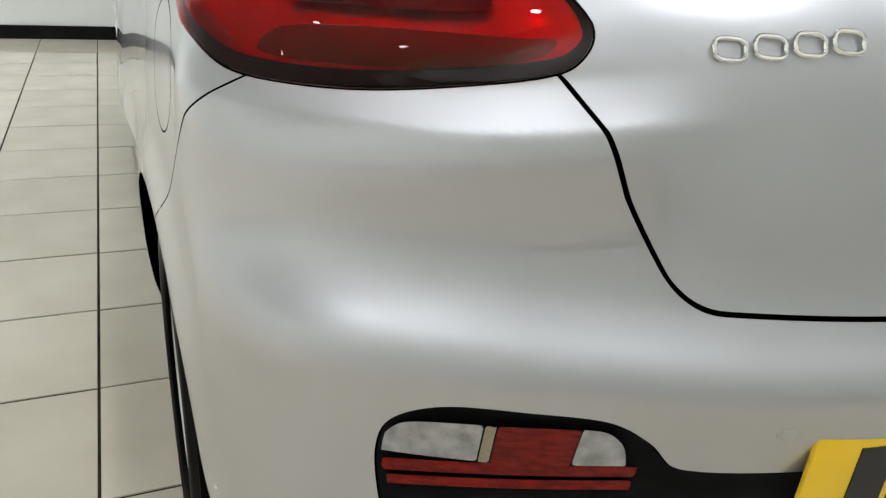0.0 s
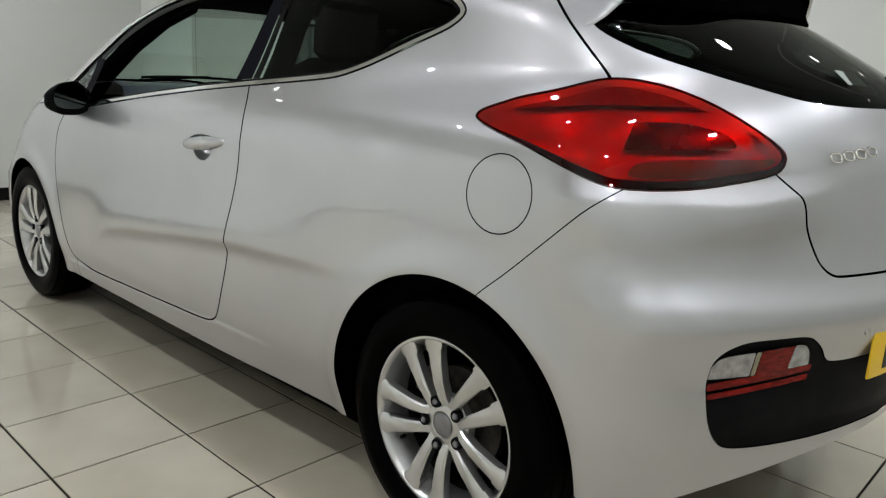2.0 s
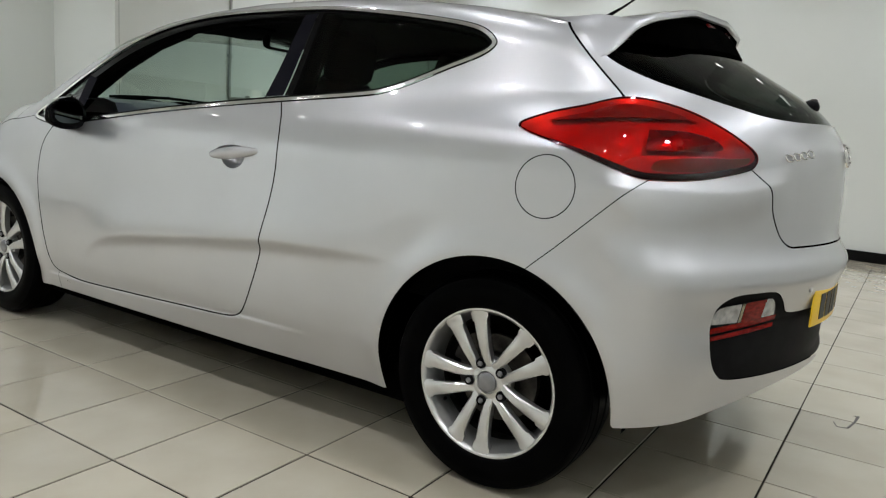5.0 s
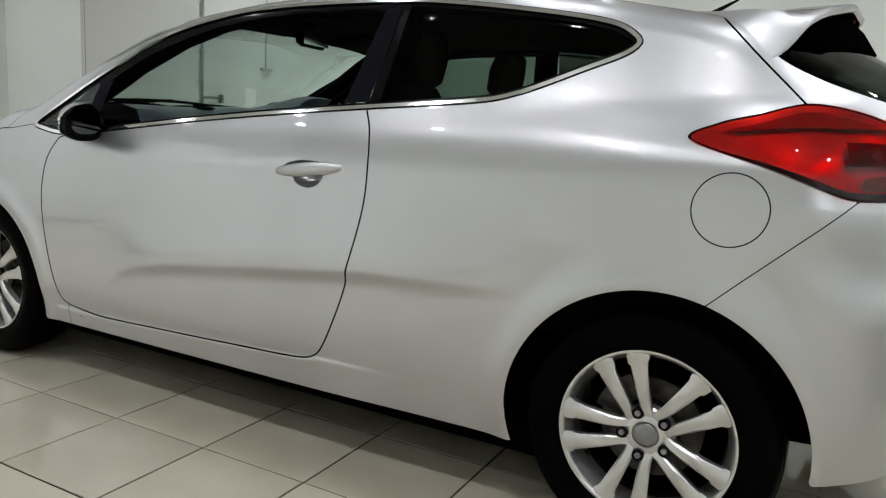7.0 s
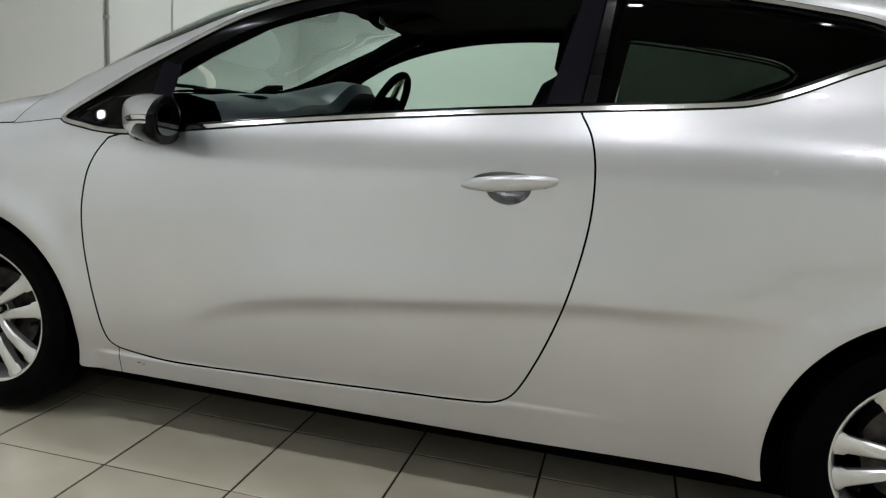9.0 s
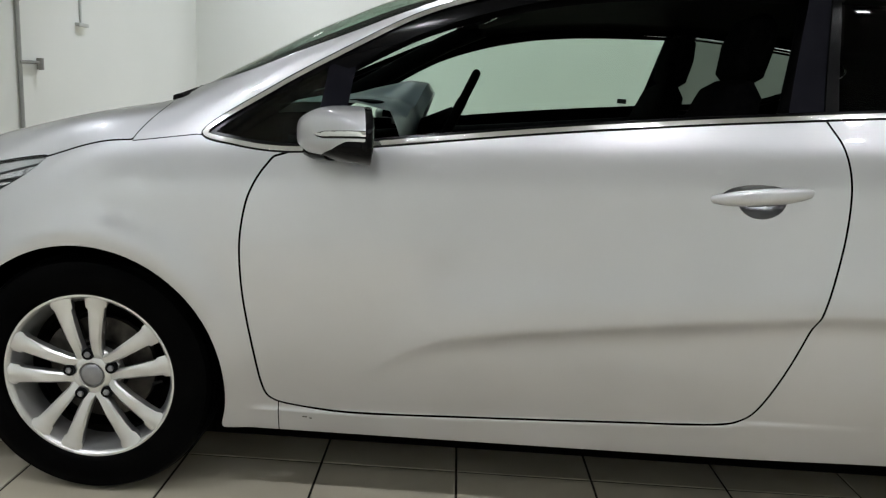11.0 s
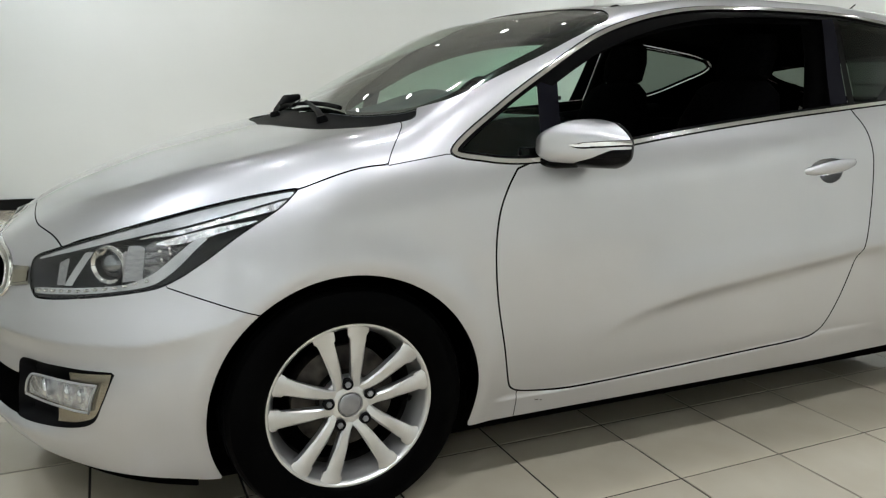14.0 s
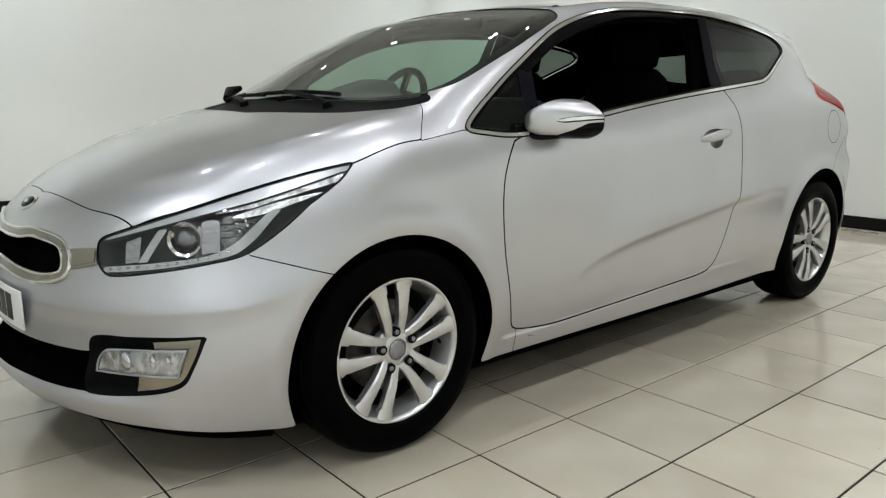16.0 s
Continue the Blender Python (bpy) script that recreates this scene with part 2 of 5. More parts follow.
ALLOY = Mat("painted_alloy").set(metal=0.85, rough=0.28, coat=0.5).vary((0.56, 0.56, 0.56), (0.64, 0.64, 0.63), 14).bump(60, 0.04, 0.0006).m
# worn iron of the brakes; on the rim barrel its darkness is painted shade
ALLOY_DARK = Mat("worn_iron_and_barrel_shade").set(metal=0.9).vary((0.03, 0.028, 0.026), (0.10, 0.09, 0.08), 25).rougher(0.35, 0.6, 30).m
GLASS = Mat("green_tinted_window").pane((0.62, 0.79, 0.69), ior=1.35).m
SCREEN = Mat("windscreen_glass").pane((0.60, 0.74, 0.66), ior=1.5, power=2.6).m
PRIVACY = Mat("dark_privacy_window").pane((0.15, 0.185, 0.16), ior=1.16, power=4.8).m
LENS = Mat("clear_lamp_lens").pane((0.93, 0.94, 0.94)).m
RED_LENS = Mat("red_lamp_lens").pane((0.72, 0.014, 0.009), ior=1.5, power=7.0).m
SMOKED = Mat("smoked_red_lens").set(rough=0.25, coat=0.3).vary((0.008, 0.002, 0.002), (0.13, 0.010, 0.008), 14, 0.42, 0.68).m
RED_BOWL = Mat("red_lamp_reflector").set(metal=0.7, rough=0.36, coat=0.5, coat_rough=0.1).vary((0.46, 0.42, 0.40), (0.72, 0.68, 0.64), 7).bump(90, 0.22, 0.002, (1, 1, 3)).m
RED_PLASTIC = Mat("red_reflector").set(rough=0.2, coat=0.25, coat_rough=0.03, spec=0.1).vary((0.10, 0.003, 0.002), (0.19, 0.006, 0.004), 45, 0.35, 0.65, (1, 1, 3)).bump(260, 0.25, 0.001).m
BOWL = Mat("lamp_reflector").set(metal=1.0, color=(0.72, 0.73, 0.75), rough=0.2).m
MIRROR = Mat("tinted_mirror_glass").set(metal=1.0, color=(0.10, 0.12, 0.12), rough=0.03).m
BEZEL = Mat("grey_lamp_bezel").set(color=(0.022, 0.023, 0.026), rough=0.4, spec=0.2).m
FLUTED = Mat("fluted_clear_plastic").set(metal=0.8, rough=0.2).vary((0.45, 0.45, 0.46), (0.86, 0.86, 0.87), 28, 0.4, 0.6, (2, 2, 1)).bump(70, 0.9, 0.004, (3, 3, 0.6)).m
DASH = Mat("grey_blue_dashboard").set(rough=0.30, spec=0.9).vary((0.090, 0.112, 0.145), (0.118, 0.144, 0.182), 9).bump(700, 0.25, 0.0006).m
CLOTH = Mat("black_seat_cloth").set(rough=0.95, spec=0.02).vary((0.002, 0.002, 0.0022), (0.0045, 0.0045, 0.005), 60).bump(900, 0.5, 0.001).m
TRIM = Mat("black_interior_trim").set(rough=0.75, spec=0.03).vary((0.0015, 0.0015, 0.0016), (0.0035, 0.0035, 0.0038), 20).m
PLATE_WHITE = Mat("white_plate").set(color=(0.80, 0.80, 0.78), rough=0.35).m
PLATE_YELLOW = Mat("yellow_plate").set(rough=0.35).vary((0.80, 0.50, 0.015), (0.84, 0.54, 0.02), 20).m
INK = Mat("black_ink").set(color=(0.01, 0.01, 0.01), rough=0.5).m
WALL = Mat("white_wall_paint").set(rough=0.55, spec=0.3).vary((0.76, 0.785, 0.757), (0.80, 0.82, 0.793), 0.9).bump(25, 0.06, 0.002).m
# unseen ceiling, greyed so that car and glass reflect less light
CEILING = Mat("dimmed_ceiling_paint").set(rough=0.9).vary((0.40, 0.41, 0.41), (0.45, 0.46, 0.455), 1.5).m
SKIRT = Mat("black_gloss_skirting").set(rough=0.35, spec=0.12).vary((0.004, 0.004, 0.004), (0.009, 0.009, 0.009), 7).m
GROUT = Mat("dark_grout").set(rough=0.95, spec=0.1).vary((0.006, 0.005, 0.004), (0.026, 0.022, 0.017), 14).m
PIPE = Mat("grey_painted_pipe").set(rough=0.5).vary((0.30, 0.31, 0.30), (0.40, 0.41, 0.39), 6).m
GREY_PAINT = Mat("grey_fitting").set(rough=0.5).vary((0.22, 0.22, 0.21), (0.30, 0.30, 0.28), 10).m
GREY_WASH = Mat("pale_grey_fitting").set(rough=0.6).vary((0.50, 0.52, 0.50), (0.58, 0.60, 0.58), 8).m
LED = Mat("lit_downlight").set(color=(0.9, 0.9, 0.9), glow=14.0, glow_color=(1.0, 0.99, 0.97)).m
HUB_GREY = Mat("grey_hub_cap").set(metal=0.7, rough=0.35).vary((0.22, 0.22, 0.23), (0.28, 0.28, 0.29), 40).m
BROW = Mat("silver_lamp_moulding").set(metal=0.6, rough=0.3, coat=0.4).vary((0.40, 0.41, 0.42), (0.52, 0.53, 0.54), 20).m
FROSTED = Mat("frosted_lamp_reflector").set(metal=0.75, rough=0.3).vary((0.28, 0.28, 0.29), (0.42, 0.42, 0.43), 35, stretch=(1, 1, 4)).bump(120, 0.15, 0.002, (1, 1, 4)).m
SMOKE_CELL = Mat("smoky_fluted_cell").set(metal=0.5, rough=0.2, coat=0.8).vary((0.03, 0.03, 0.033), (0.30, 0.30, 0.30), 40, 0.42, 0.72, (1, 1, 7)).bump(90, 0.6, 0.002, (1, 1, 6)).m
PROJECTOR = Mat("projector_glass").set(metal=0.9, color=(0.26, 0.27, 0.29), rough=0.12).m
AMBER_LENS = Mat("brown_amber_lens").pane((0.25, 0.075, 0.008), ior=1.5).m
DEEP_RED = Mat("dark_red_reflector").set(metal=0.2, rough=0.4).vary((0.16, 0.13, 0.12), (0.26, 0.2, 0.18), 30).m
SCUFF = Mat("dark_scuff").set(rough=0.8).vary((0.03, 0.028, 0.024), (0.10, 0.09, 0.08), 200).m
JOINT = Mat("shaded_board_joint").set(rough=0.8).vary((0.30, 0.31, 0.30), (0.36, 0.37, 0.355), 6).m
CLEAR_CELL = Mat("frosted_clear_cell").set(metal=0.4, rough=0.22, coat=0.8).vary((0.24, 0.24, 0.24), (0.44, 0.44, 0.44), 45).bump(160, 0.7, 0.002).m
STICKER = Mat("faded_sticker").set(color=(0.45, 0.5, 0.46), rough=0.6).m

tile_mat = Mat("beige_polished_tile").set(spec=0.5, coat=0.45, coat_rough=0.04)
info = tile_mat.t.nodes.new("ShaderNodeObjectInfo")
cloud = tile_mat.mixed(tile_mat.ramp(tile_mat.noise(3.0, 5.0), 0, 1), (0.378, 0.341, 0.267), (0.428, 0.391, 0.312))
spread = tile_mat.t.nodes.new("ShaderNodeHueSaturation")
tile_mat.link(tile_mat.ramp(info.outputs["Random"], 0.90, 1.07, 0, 1), spread.inputs["Value"]).link(cloud, spread.inputs["Color"])
tile_mat.link(spread.outputs[0], tile_mat.p.inputs["Base Color"])
tile_mat.rougher(0.10, 0.22, 5.0).bump(4.0, 0.03, 0.004)
TILE = tile_mat.m

# ---------------------------------------------------------------- the room


def slab(name, x0, y0, z0, x1, y1, z1, material, label, category):
    me = bpy.data.meshes.new(name)
    bm = box(x0, y0, z0, x1, y1, z1)
    bm.to_mesh(me)
    bm.free()
    return tagged(finish(name, me, material, None, "", False), label, category, kind="structure")


T = 0.15
floor = slab("floor", ROOM_X0 - T, ROOM_Y0 - T, -0.10, ROOM_X1 + T, ROOM_Y1 + T, -0.003, GROUT, "polished beige square floor tiles with dark grout", "floor")
slab("ceiling", ROOM_X0 - T, ROOM_Y0 - T, ROOM_H, ROOM_X1 + T, ROOM_Y1 + T, ROOM_H + 0.12, CEILING, "plain showroom ceiling with downlights, greyed to dim its reflection", "ceiling")
slab("wall_front", ROOM_X1, ROOM_Y0 - T, 0, ROOM_X1 + T, ROOM_Y1 + T, ROOM_H, WALL, "white painted wall with black skirting", "wall")
slab("wall_rear", ROOM_X0 - T, ROOM_Y0 - T, 0, ROOM_X0, ROOM_Y1 + T, ROOM_H, WALL, "white painted wall with black skirting", "wall")
slab("wall_far", ROOM_X0, ROOM_Y0 - T, 0, ROOM_X1, ROOM_Y0, ROOM_H, WALL, "white painted wall with black skirting", "wall")
slab("wall_pier", 4.55, ROOM_Y0, 0, ROOM_X1, -1.02, ROOM_H, WALL, "white painted projecting wall with black skirting", "wall")
slab("wall_near", ROOM_X0, ROOM_Y1, 0, ROOM_X1, ROOM_Y1 + T, ROOM_H, WALL, "plain white painted wall", "wall")
SK = 0.018
slab("baseboard_front", ROOM_X1 - SK, -1.02 + SK, 0, ROOM_X1, ROOM_Y1 - SK, 0.10, SKIRT, "black gloss skirting board", "skirting")
slab("baseboard_rear", ROOM_X0, ROOM_Y0 + SK, 0, ROOM_X0 + SK, ROOM_Y1 - SK, 0.10, SKIRT, "black gloss skirting board", "skirting")
slab("baseboard_far", ROOM_X0, ROOM_Y0, 0, 4.55 - SK, ROOM_Y0 + SK, 0.10, SKIRT, "black gloss skirting board", "skirting")
slab("baseboard_pier", 4.55 - SK, ROOM_Y0 + SK, 0, 4.55, -1.02 + SK, 0.10, SKIRT, "black gloss skirting board", "skirting")
slab("baseboard_pier_end", 4.55, -1.02, 0, ROOM_X1 - SK, -1.02 + SK, 0.10, SKIRT, "black gloss skirting board", "skirting")
slab("baseboard_near", ROOM_X0, ROOM_Y1 - SK, 0, ROOM_X1, ROOM_Y1, 0.10, SKIRT, "black gloss skirting board", "skirting")


def downlight():
    ob = empty("downlight", (0, 0, 0))
    bm = lathe([(0.052, -0.0), (0.068, -0.002), (0.068, -0.008), (0.05, -0.012), (0.048, -0.004)], 28)
    bm.transform(Matrix.Rotation(radians(90), 4, "X"))
    part("bezel", bm, CEILING, ob, "grey ring")
    bm = bmesh.new()
    bmesh.ops.create_circle(bm, cap_ends=True, radius=0.048, segments=24, matrix=Matrix.Translation((0, 0, -0.003)))
    part("diffuser", bm, LED, ob, "lit white lamp")
    return tagged(ob, "small round recessed ceiling downlight, lit white", "downlight", "ceiling downlights")


first_light = downlight()
first_light.location = (LAMP_X[0], LAMP_Y[0], ROOM_H)
for lx in LAMP_X:
    for ly in LAMP_Y:
        if (lx, ly) != (LAMP_X[0], LAMP_Y[0]):
            copy_thing(first_light, pose(lx, ly, ROOM_H))

# ---------------------------------------------------------------- the car's shell
# x: forward from the rear axle, y: to the car's left, z: up from the floor.


def curve(xs, ys, soft):
    """A smooth curve through short lists of stations: straight runs rounded over about `soft` metres."""
    lo, hi, step = xs[0] - 5 * soft, xs[-1] + 5 * soft, 0.001
    g = np.arange(lo, hi, step)
    first, last = (ys[1] - ys[0]) / (xs[1] - xs[0]), (ys[-1] - ys[-2]) / (xs[-1] - xs[-2])
    v = np.interp(g, xs, ys)
    v = np.where(g < xs[0], ys[0] + first * (g - xs[0]), v)
    v = np.where(g > xs[-1], ys[-1] + last * (g - xs[-1]), v)
    n = int(3 * soft / step)
    k = np.exp(-0.5 * (np.arange(-n, n + 1) * step / soft) ** 2)
    w = np.convolve(np.pad(v, n, mode="reflect", reflect_type="odd"), k / k.sum(), mode="valid")
    return lambda x: np.interp(x, g, w)


def smax(a, b, k):
    h = np.maximum(k - np.abs(a - b), 0.0) / k
    return np.maximum(a, b) + h * h * k * 0.25


def step(x, a, b):
    t = np.clip((x - a) / (b - a), 0, 1)
    return t * t * (3 - 2 * t)


# half width along the car, belt height, and the side's profile about the belt
half_width = curve([-0.8, -0.5, -0.25, 0.0, 0.35, 1.0, 1.8, 2.3, 2.65, 2.95, 3.2, 3.6],
                   [0.785, 0.815, 0.83, 0.846, 0.853, 0.862, 0.86, 0.856, 0.85, 0.825, 0.79, 0.72], 0.10)
belt_height = curve([-0.8, -0.2, 0.3, 0.88, 1.6, 2.37, 2.75, 3.1, 3.5], [1.10, 1.11, 1.095, 1.067, 1.027, 0.99, 0.925, 0.83, 0.72], 0.12)
side_profile = curve([-0.6, -0.52, -0.30, -0.15, -0.07, 0.0, 0.1, 0.3, 0.45],
                     [0.0, 0.0, -0.003, -0.016, -0.040, -0.083, -0.128, -0.208, -0.285], 0.022)
sill_tuck = curve([0.0, 0.1, 0.2, 0.26, 0.34, 0.43, 0.6, 1.6], [-0.145, -0.096, -0.054, -0.041, -0.018, -0.008, 0.0, 0.0], 0.02)
cabin_taper = curve([-0.9, -0.45, -0.25, -0.13, 0.14, 0.5, 1.0], [0.36, 0.19, 0.112, 0.07, 0.034, 0.006, 0.0], 0.06)
# centre lines: the top of the car, its tail and its nose
top_line = curve([-0.90, -0.80, -0.74, -0.68, -0.62, -0.40, -0.25, -0.1, 0.0, 0.2, 0.5, 0.8, 1.2, 1.5, 1.75, 2.0, 2.2, 2.42, 2.56, 2.75, 3.05, 3.28, 3.42, 3.55],
                 [0.905, 1.022, 1.082, 1.132, 1.175, 1.302, 1.366, 1.388, 1.40, 1.423, 1.444, 1.454, 1.449, 1.429, 1.396, 1.341, 1.250, 1.124, 1.029, 0.976, 0.900, 0.811, 0.738, 0.64], 0.036)
top_wrap = curve([-0.9, -0.3, 0.3, 1.2, 3.6], [-0.74, -0.73, -0.12, 0.14, 0.14], 0.15)
tail_line = curve([0.1, 0.2, 0.3, 0.45, 0.56, 0.62, 0.675, 0.71, 0.735, 0.765, 0.80, 0.87, 0.902, 0.915, 0.94, 0.99, 1.03, 1.06, 1.2],
                  [-0.63, -0.70, -0.735, -0.756, -0.756, -0.772, -0.793, -0.790, -0.772, -0.757, -0.753, -0.753, -0.752, -0.751, -0.750, -0.748, -0.746, -0.735, -0.69], 0.010)
tail_round = curve([0.1, 0.55, 0.7, 0.8, 1.2], [0.48, 0.50, 0.56, 0.62, 0.68], 0.03)
nose_line = curve([0.1, 0.18, 0.26, 0.36, 0.5, 0.6, 0.68, 0.74, 0.80, 0.95], [3.38, 3.465, 3.508, 3.525, 3.518, 3.503, 3.482, 3.455, 3.40, 3.22], 0.02)
nose_round = curve([0.1, 0.45, 0.65, 0.9], [0.25, 0.25, 0.62, 0.8], 0.06)
crown = curve([-0.8, -0.5, -0.2, 0.5, 1.2, 1.7, 2.0, 2.3, 2.45, 2.62, 2.75, 3.5], [0.15, 0.145, 0.115, 0.07, 0.065, 0.085, 0.105, 0.09, 0.055, 0.004, 0.0, 0.05], 0.06)
crease_height = curve([0.1, 0.5, 0.84, 1.28, 1.58, 1.75, 1.85, 1.91, 1.97], [0.63, 0.63, 0.617, 0.567, 0.531, 0.498, 0.463, 0.420, 0.36], 0.03)


def side(x, z):
    w = half_width(x) + side_profile(z - belt_height(x)) + sill_tuck(z) - cabin_taper(x) * step(z, 0.98, 1.16)
    s = z - crease_height(x)
    ridge = np.where(s > 0, np.exp(-(s / 0.12) ** 2), np.exp(-(s / 0.027) ** 2))
    w = w + 0.021 * ridge * step(x, 0.25, 0.8) * (1 - step(x, 1.62, 1.98))
    # the sill stands a little proud of the door's lower edge
    low = np.interp(x, [0.98, 1.043, 1.3, 1.72, 2.0, 2.155], [0.318, 0.307, 0.292, 0.274, 0.266, 0.266])
    w = w + 0.0065 * (1 - step(z, low - 0.008, low + 0.005)) * step(x, 0.6, 1.0) * (1 - step(x, 2.2, 2.26))
    for ax in (0.0, 2.65):
        r = np.hypot(x - ax, z - 0.32)
        w = w + 0.014 * np.exp(-((r - 0.375) / 0.05) ** 2) * (z > 0.05)
    return w


def shell(x, y, z):
    """Below zero inside the car's body."""
    y = np.abs(y)
    s = y - side(x, z)
    t = (z - (top_line(x + top_wrap(x) * y * y) - crown(x) * y * y)) * 0.9
    r = (tail_line(z) + tail_round(z) * y * y - 0.12 * y ** 4) - x
    n = x - (nose_line(z) - 0.42 * y * y - nose_round(z) * y ** 4)
    c = z - np.interp(x, [2.9, 2.95, 3.03, 3.12, 3.3, 3.5], [0.59, 0.568, 0.541, 0.520, 0.508, 0.505])
    lip = np.where(c > 0, np.exp(-(c / 0.075) ** 2), np.clip(1 + c / 0.055, 0, 1) ** 1.7) * step(x, 2.86, 3.06) * step(y, 0.22, 0.40)
    s, n = s - 0.016 * lip, n - 0.019 * lip
    # the splitter lip under the lower grille
    c = z - 0.262
    shelf = np.where(c > 0, np.exp(-(c / 0.028) ** 2), np.exp(-(c / 0.10) ** 2)) * step(x, 2.98, 3.2) * (1 - step(y, 0.52, 0.74))
    n = n - 0.036 * shelf
    c = z - 0.908 - 0.035 * (1 - step(y, 0.38, 0.64))
    ledge = np.where(c > 0, np.clip(1 - c / 0.042, 0, 1) ** 1.25, np.exp(-(c / 0.07) ** 2)) * (1 - step(x, -0.42, -0.17)) * step(y, 0.36, 0.52)
    s, r = s - 0.018 * ledge, r - 0.023 * ledge
    ends = smax(smax(s, r, 0.12), n, 0.10)
    return smax(ends, t, 0.075)


def on_shell(o, d, far=1.6):
    """Where rays from o (inside) along d leave the shell."""
    lo, hi = np.zeros(len(d)), np.full(len(d), far)
    for _ in range(34):
        m = 0.5 * (lo + hi)
        p = o + d * m[:, None]
        out = shell(p[:, 0], p[:, 1], p[:, 2]) > 0
        hi, lo = np.where(out, m, hi), np.where(out, lo, m)
    return o + d * hi[:, None]


def shell_normal(p, e=0.004):
    x, y, z = p.T
    g = np.stack([shell(x + e, y, z) - shell(x - e, y, z), shell(x, y + e, z) - shell(x, y - e, z), shell(x, y, z + e) - shell(x, y, z - e)], 1)
    return g / np.maximum(np.linalg.norm(g, axis=1, keepdims=True), 1e-9)

# ---------------------------------------------------------------- the car: shell cut into its panels
car = tagged(empty("car"), "silver three-door hatchback with alloy wheels parked on beige tiles", "car")

SPINE_Z, FAN_R, FAN_F = 0.64, -0.30, 2.95


def half_shell():
    """The left half of the shell, from the tail's centre line round the side to the nose's."""
    rise = np.radians(np.concatenate([np.arange(-44, 52, 0.45), np.linspace(52, 90, 44)]))
    cols = [(FAN_R, math.pi - a) for a in np.linspace(0, math.pi / 2, 104)[:-1]]
    cols += [(x, math.pi / 2) for x in np.linspace(FAN_R, FAN_F, 270)]
    cols += [(FAN_F, a) for a in np.linspace(math.pi / 2, 0, 94)[1:]]
    n, m = len(cols), len(rise)
    x0 = np.repeat([c[0] for c in cols], m)
    az = np.repeat([c[1] for c in cols], m)
    el = np.tile(rise, n)
    d = np.stack([np.cos(el) * np.cos(az), np.cos(el) * np.sin(az), np.sin(el)], 1)
    d[np.abs(d) < 1e-9] = 0
    o = np.stack([x0, np.zeros(n * m), np.full(n * m, SPINE_Z)], 1)
    V = on_shell(o, d)
    i, j = np.meshgrid(np.arange(n - 1), np.arange(m - 1), indexing="ij")
    a = (i * m + j).ravel()
    b, c, e = a + m, a + m + 1, a + 1
    return V, np.concatenate([np.stack([a, e, c], 1), np.stack([a, c, b], 1)])


def col(mesh):
    return mesh[0][:, 0], mesh[0][:, 1], mesh[0][:, 2]


def mask(d, here):
    return np.where(here, d, np.maximum(d, 0.03))


bottom_edge = curve([-0.8, -0.7, -0.52, -0.38, 0.3, 2.3, 2.95, 3.2, 3.45, 3.6], [0.39, 0.375, 0.312, 0.285, 0.208, 0.20, 0.15, 0.18, 0.215, 0.22], 0.03)
WINDOWS = rounded([(2.372, 0.953), (2.21, 1.072), (2.055, 1.167), (1.865, 1.272), (1.685, 1.334), (1.485, 1.375), (1.28, 1.392), (1.03, 1.399), (0.8, 1.398), (0.55, 1.377),
                   (0.3, 1.346), (0.195, 1.321), (0.14, 1.278), (0.168, 1.238), (0.274, 1.190), (0.415, 1.129), (0.52, 1.101), (0.877, 1.066), (1.2, 1.034), (1.57, 0.991),
                   (1.994, 0.933), (2.15, 0.915), (2.28, 0.922)])
SCREEN_EDGE = rounded([(2.55, -0.3), (2.55, 0.1), (2.52, 0.45), (2.475, 0.58), (2.425, 0.66), (2.34, 0.70), (2.18, 0.698), (2.0, 0.678), (1.86, 0.652), (1.775, 0.615), (1.765, 0.45), (1.80, 0.1), (1.80, -0.3)])
COWL_EDGE = rounded([(2.695, -0.3), (2.685, 0.2), (2.64, 0.51), (2.56, 0.635), (2.46, 0.70), (2.43, 0.70), (2.40, 0.60), (2.40, -0.3)])
REAR_GLASS = rounded([(-0.3, 1.107), (0.1, 1.106), (0.285, 1.104), (0.38, 1.110), (0.43, 1.124), (0.49, 1.15), (0.555, 1.190), (0.584, 1.226), (0.586, 1.258), (0.55, 1.290), (0.3, 1.325), (-0.3, 1.335)])
TAIL_LAMP = rounded([(0.540, 1.040), (0.469, 1.081), (0.375, 1.108), (0.267, 1.137), (0.172, 1.129), (0.083, 1.098), (-0.004, 1.050), (-0.058, 1.008), (-0.042, 0.972), (0.056, 0.948),
                     (0.165, 0.933), (0.284, 0.931), (0.346, 0.948), (0.433, 0.987)])
HEAD_LAMP = rounded([(-2.034, 0.669), (-2.020, 0.690), (-1.936, 0.719), (-1.796, 0.764), (-1.618, 0.819), (-1.5, 0.85), (-1.402, 0.870), (-1.402, 0.870), (-1.432, 0.823), (-1.5, 0.765),
                     (-1.568, 0.702), (-1.645, 0.649), (-1.725, 0.629), (-1.853, 0.609), (-1.99, 0.596), (-2.026, 0.622)])
BONNET = rounded([(3.368, -0.3), (3.364, 0.05), (3.345, 0.36), (3.283, 0.543), (3.283, 0.543), (3.16, 0.625), (2.985, 0.703), (2.86, 0.743), (2.757, 0.773), (2.54, 0.792), (2.54, 0.792), (2.47, 0.70),
                  (2.535, 0.643), (2.61, 0.53), (2.645, 0.2), (2.65, -0.3)])
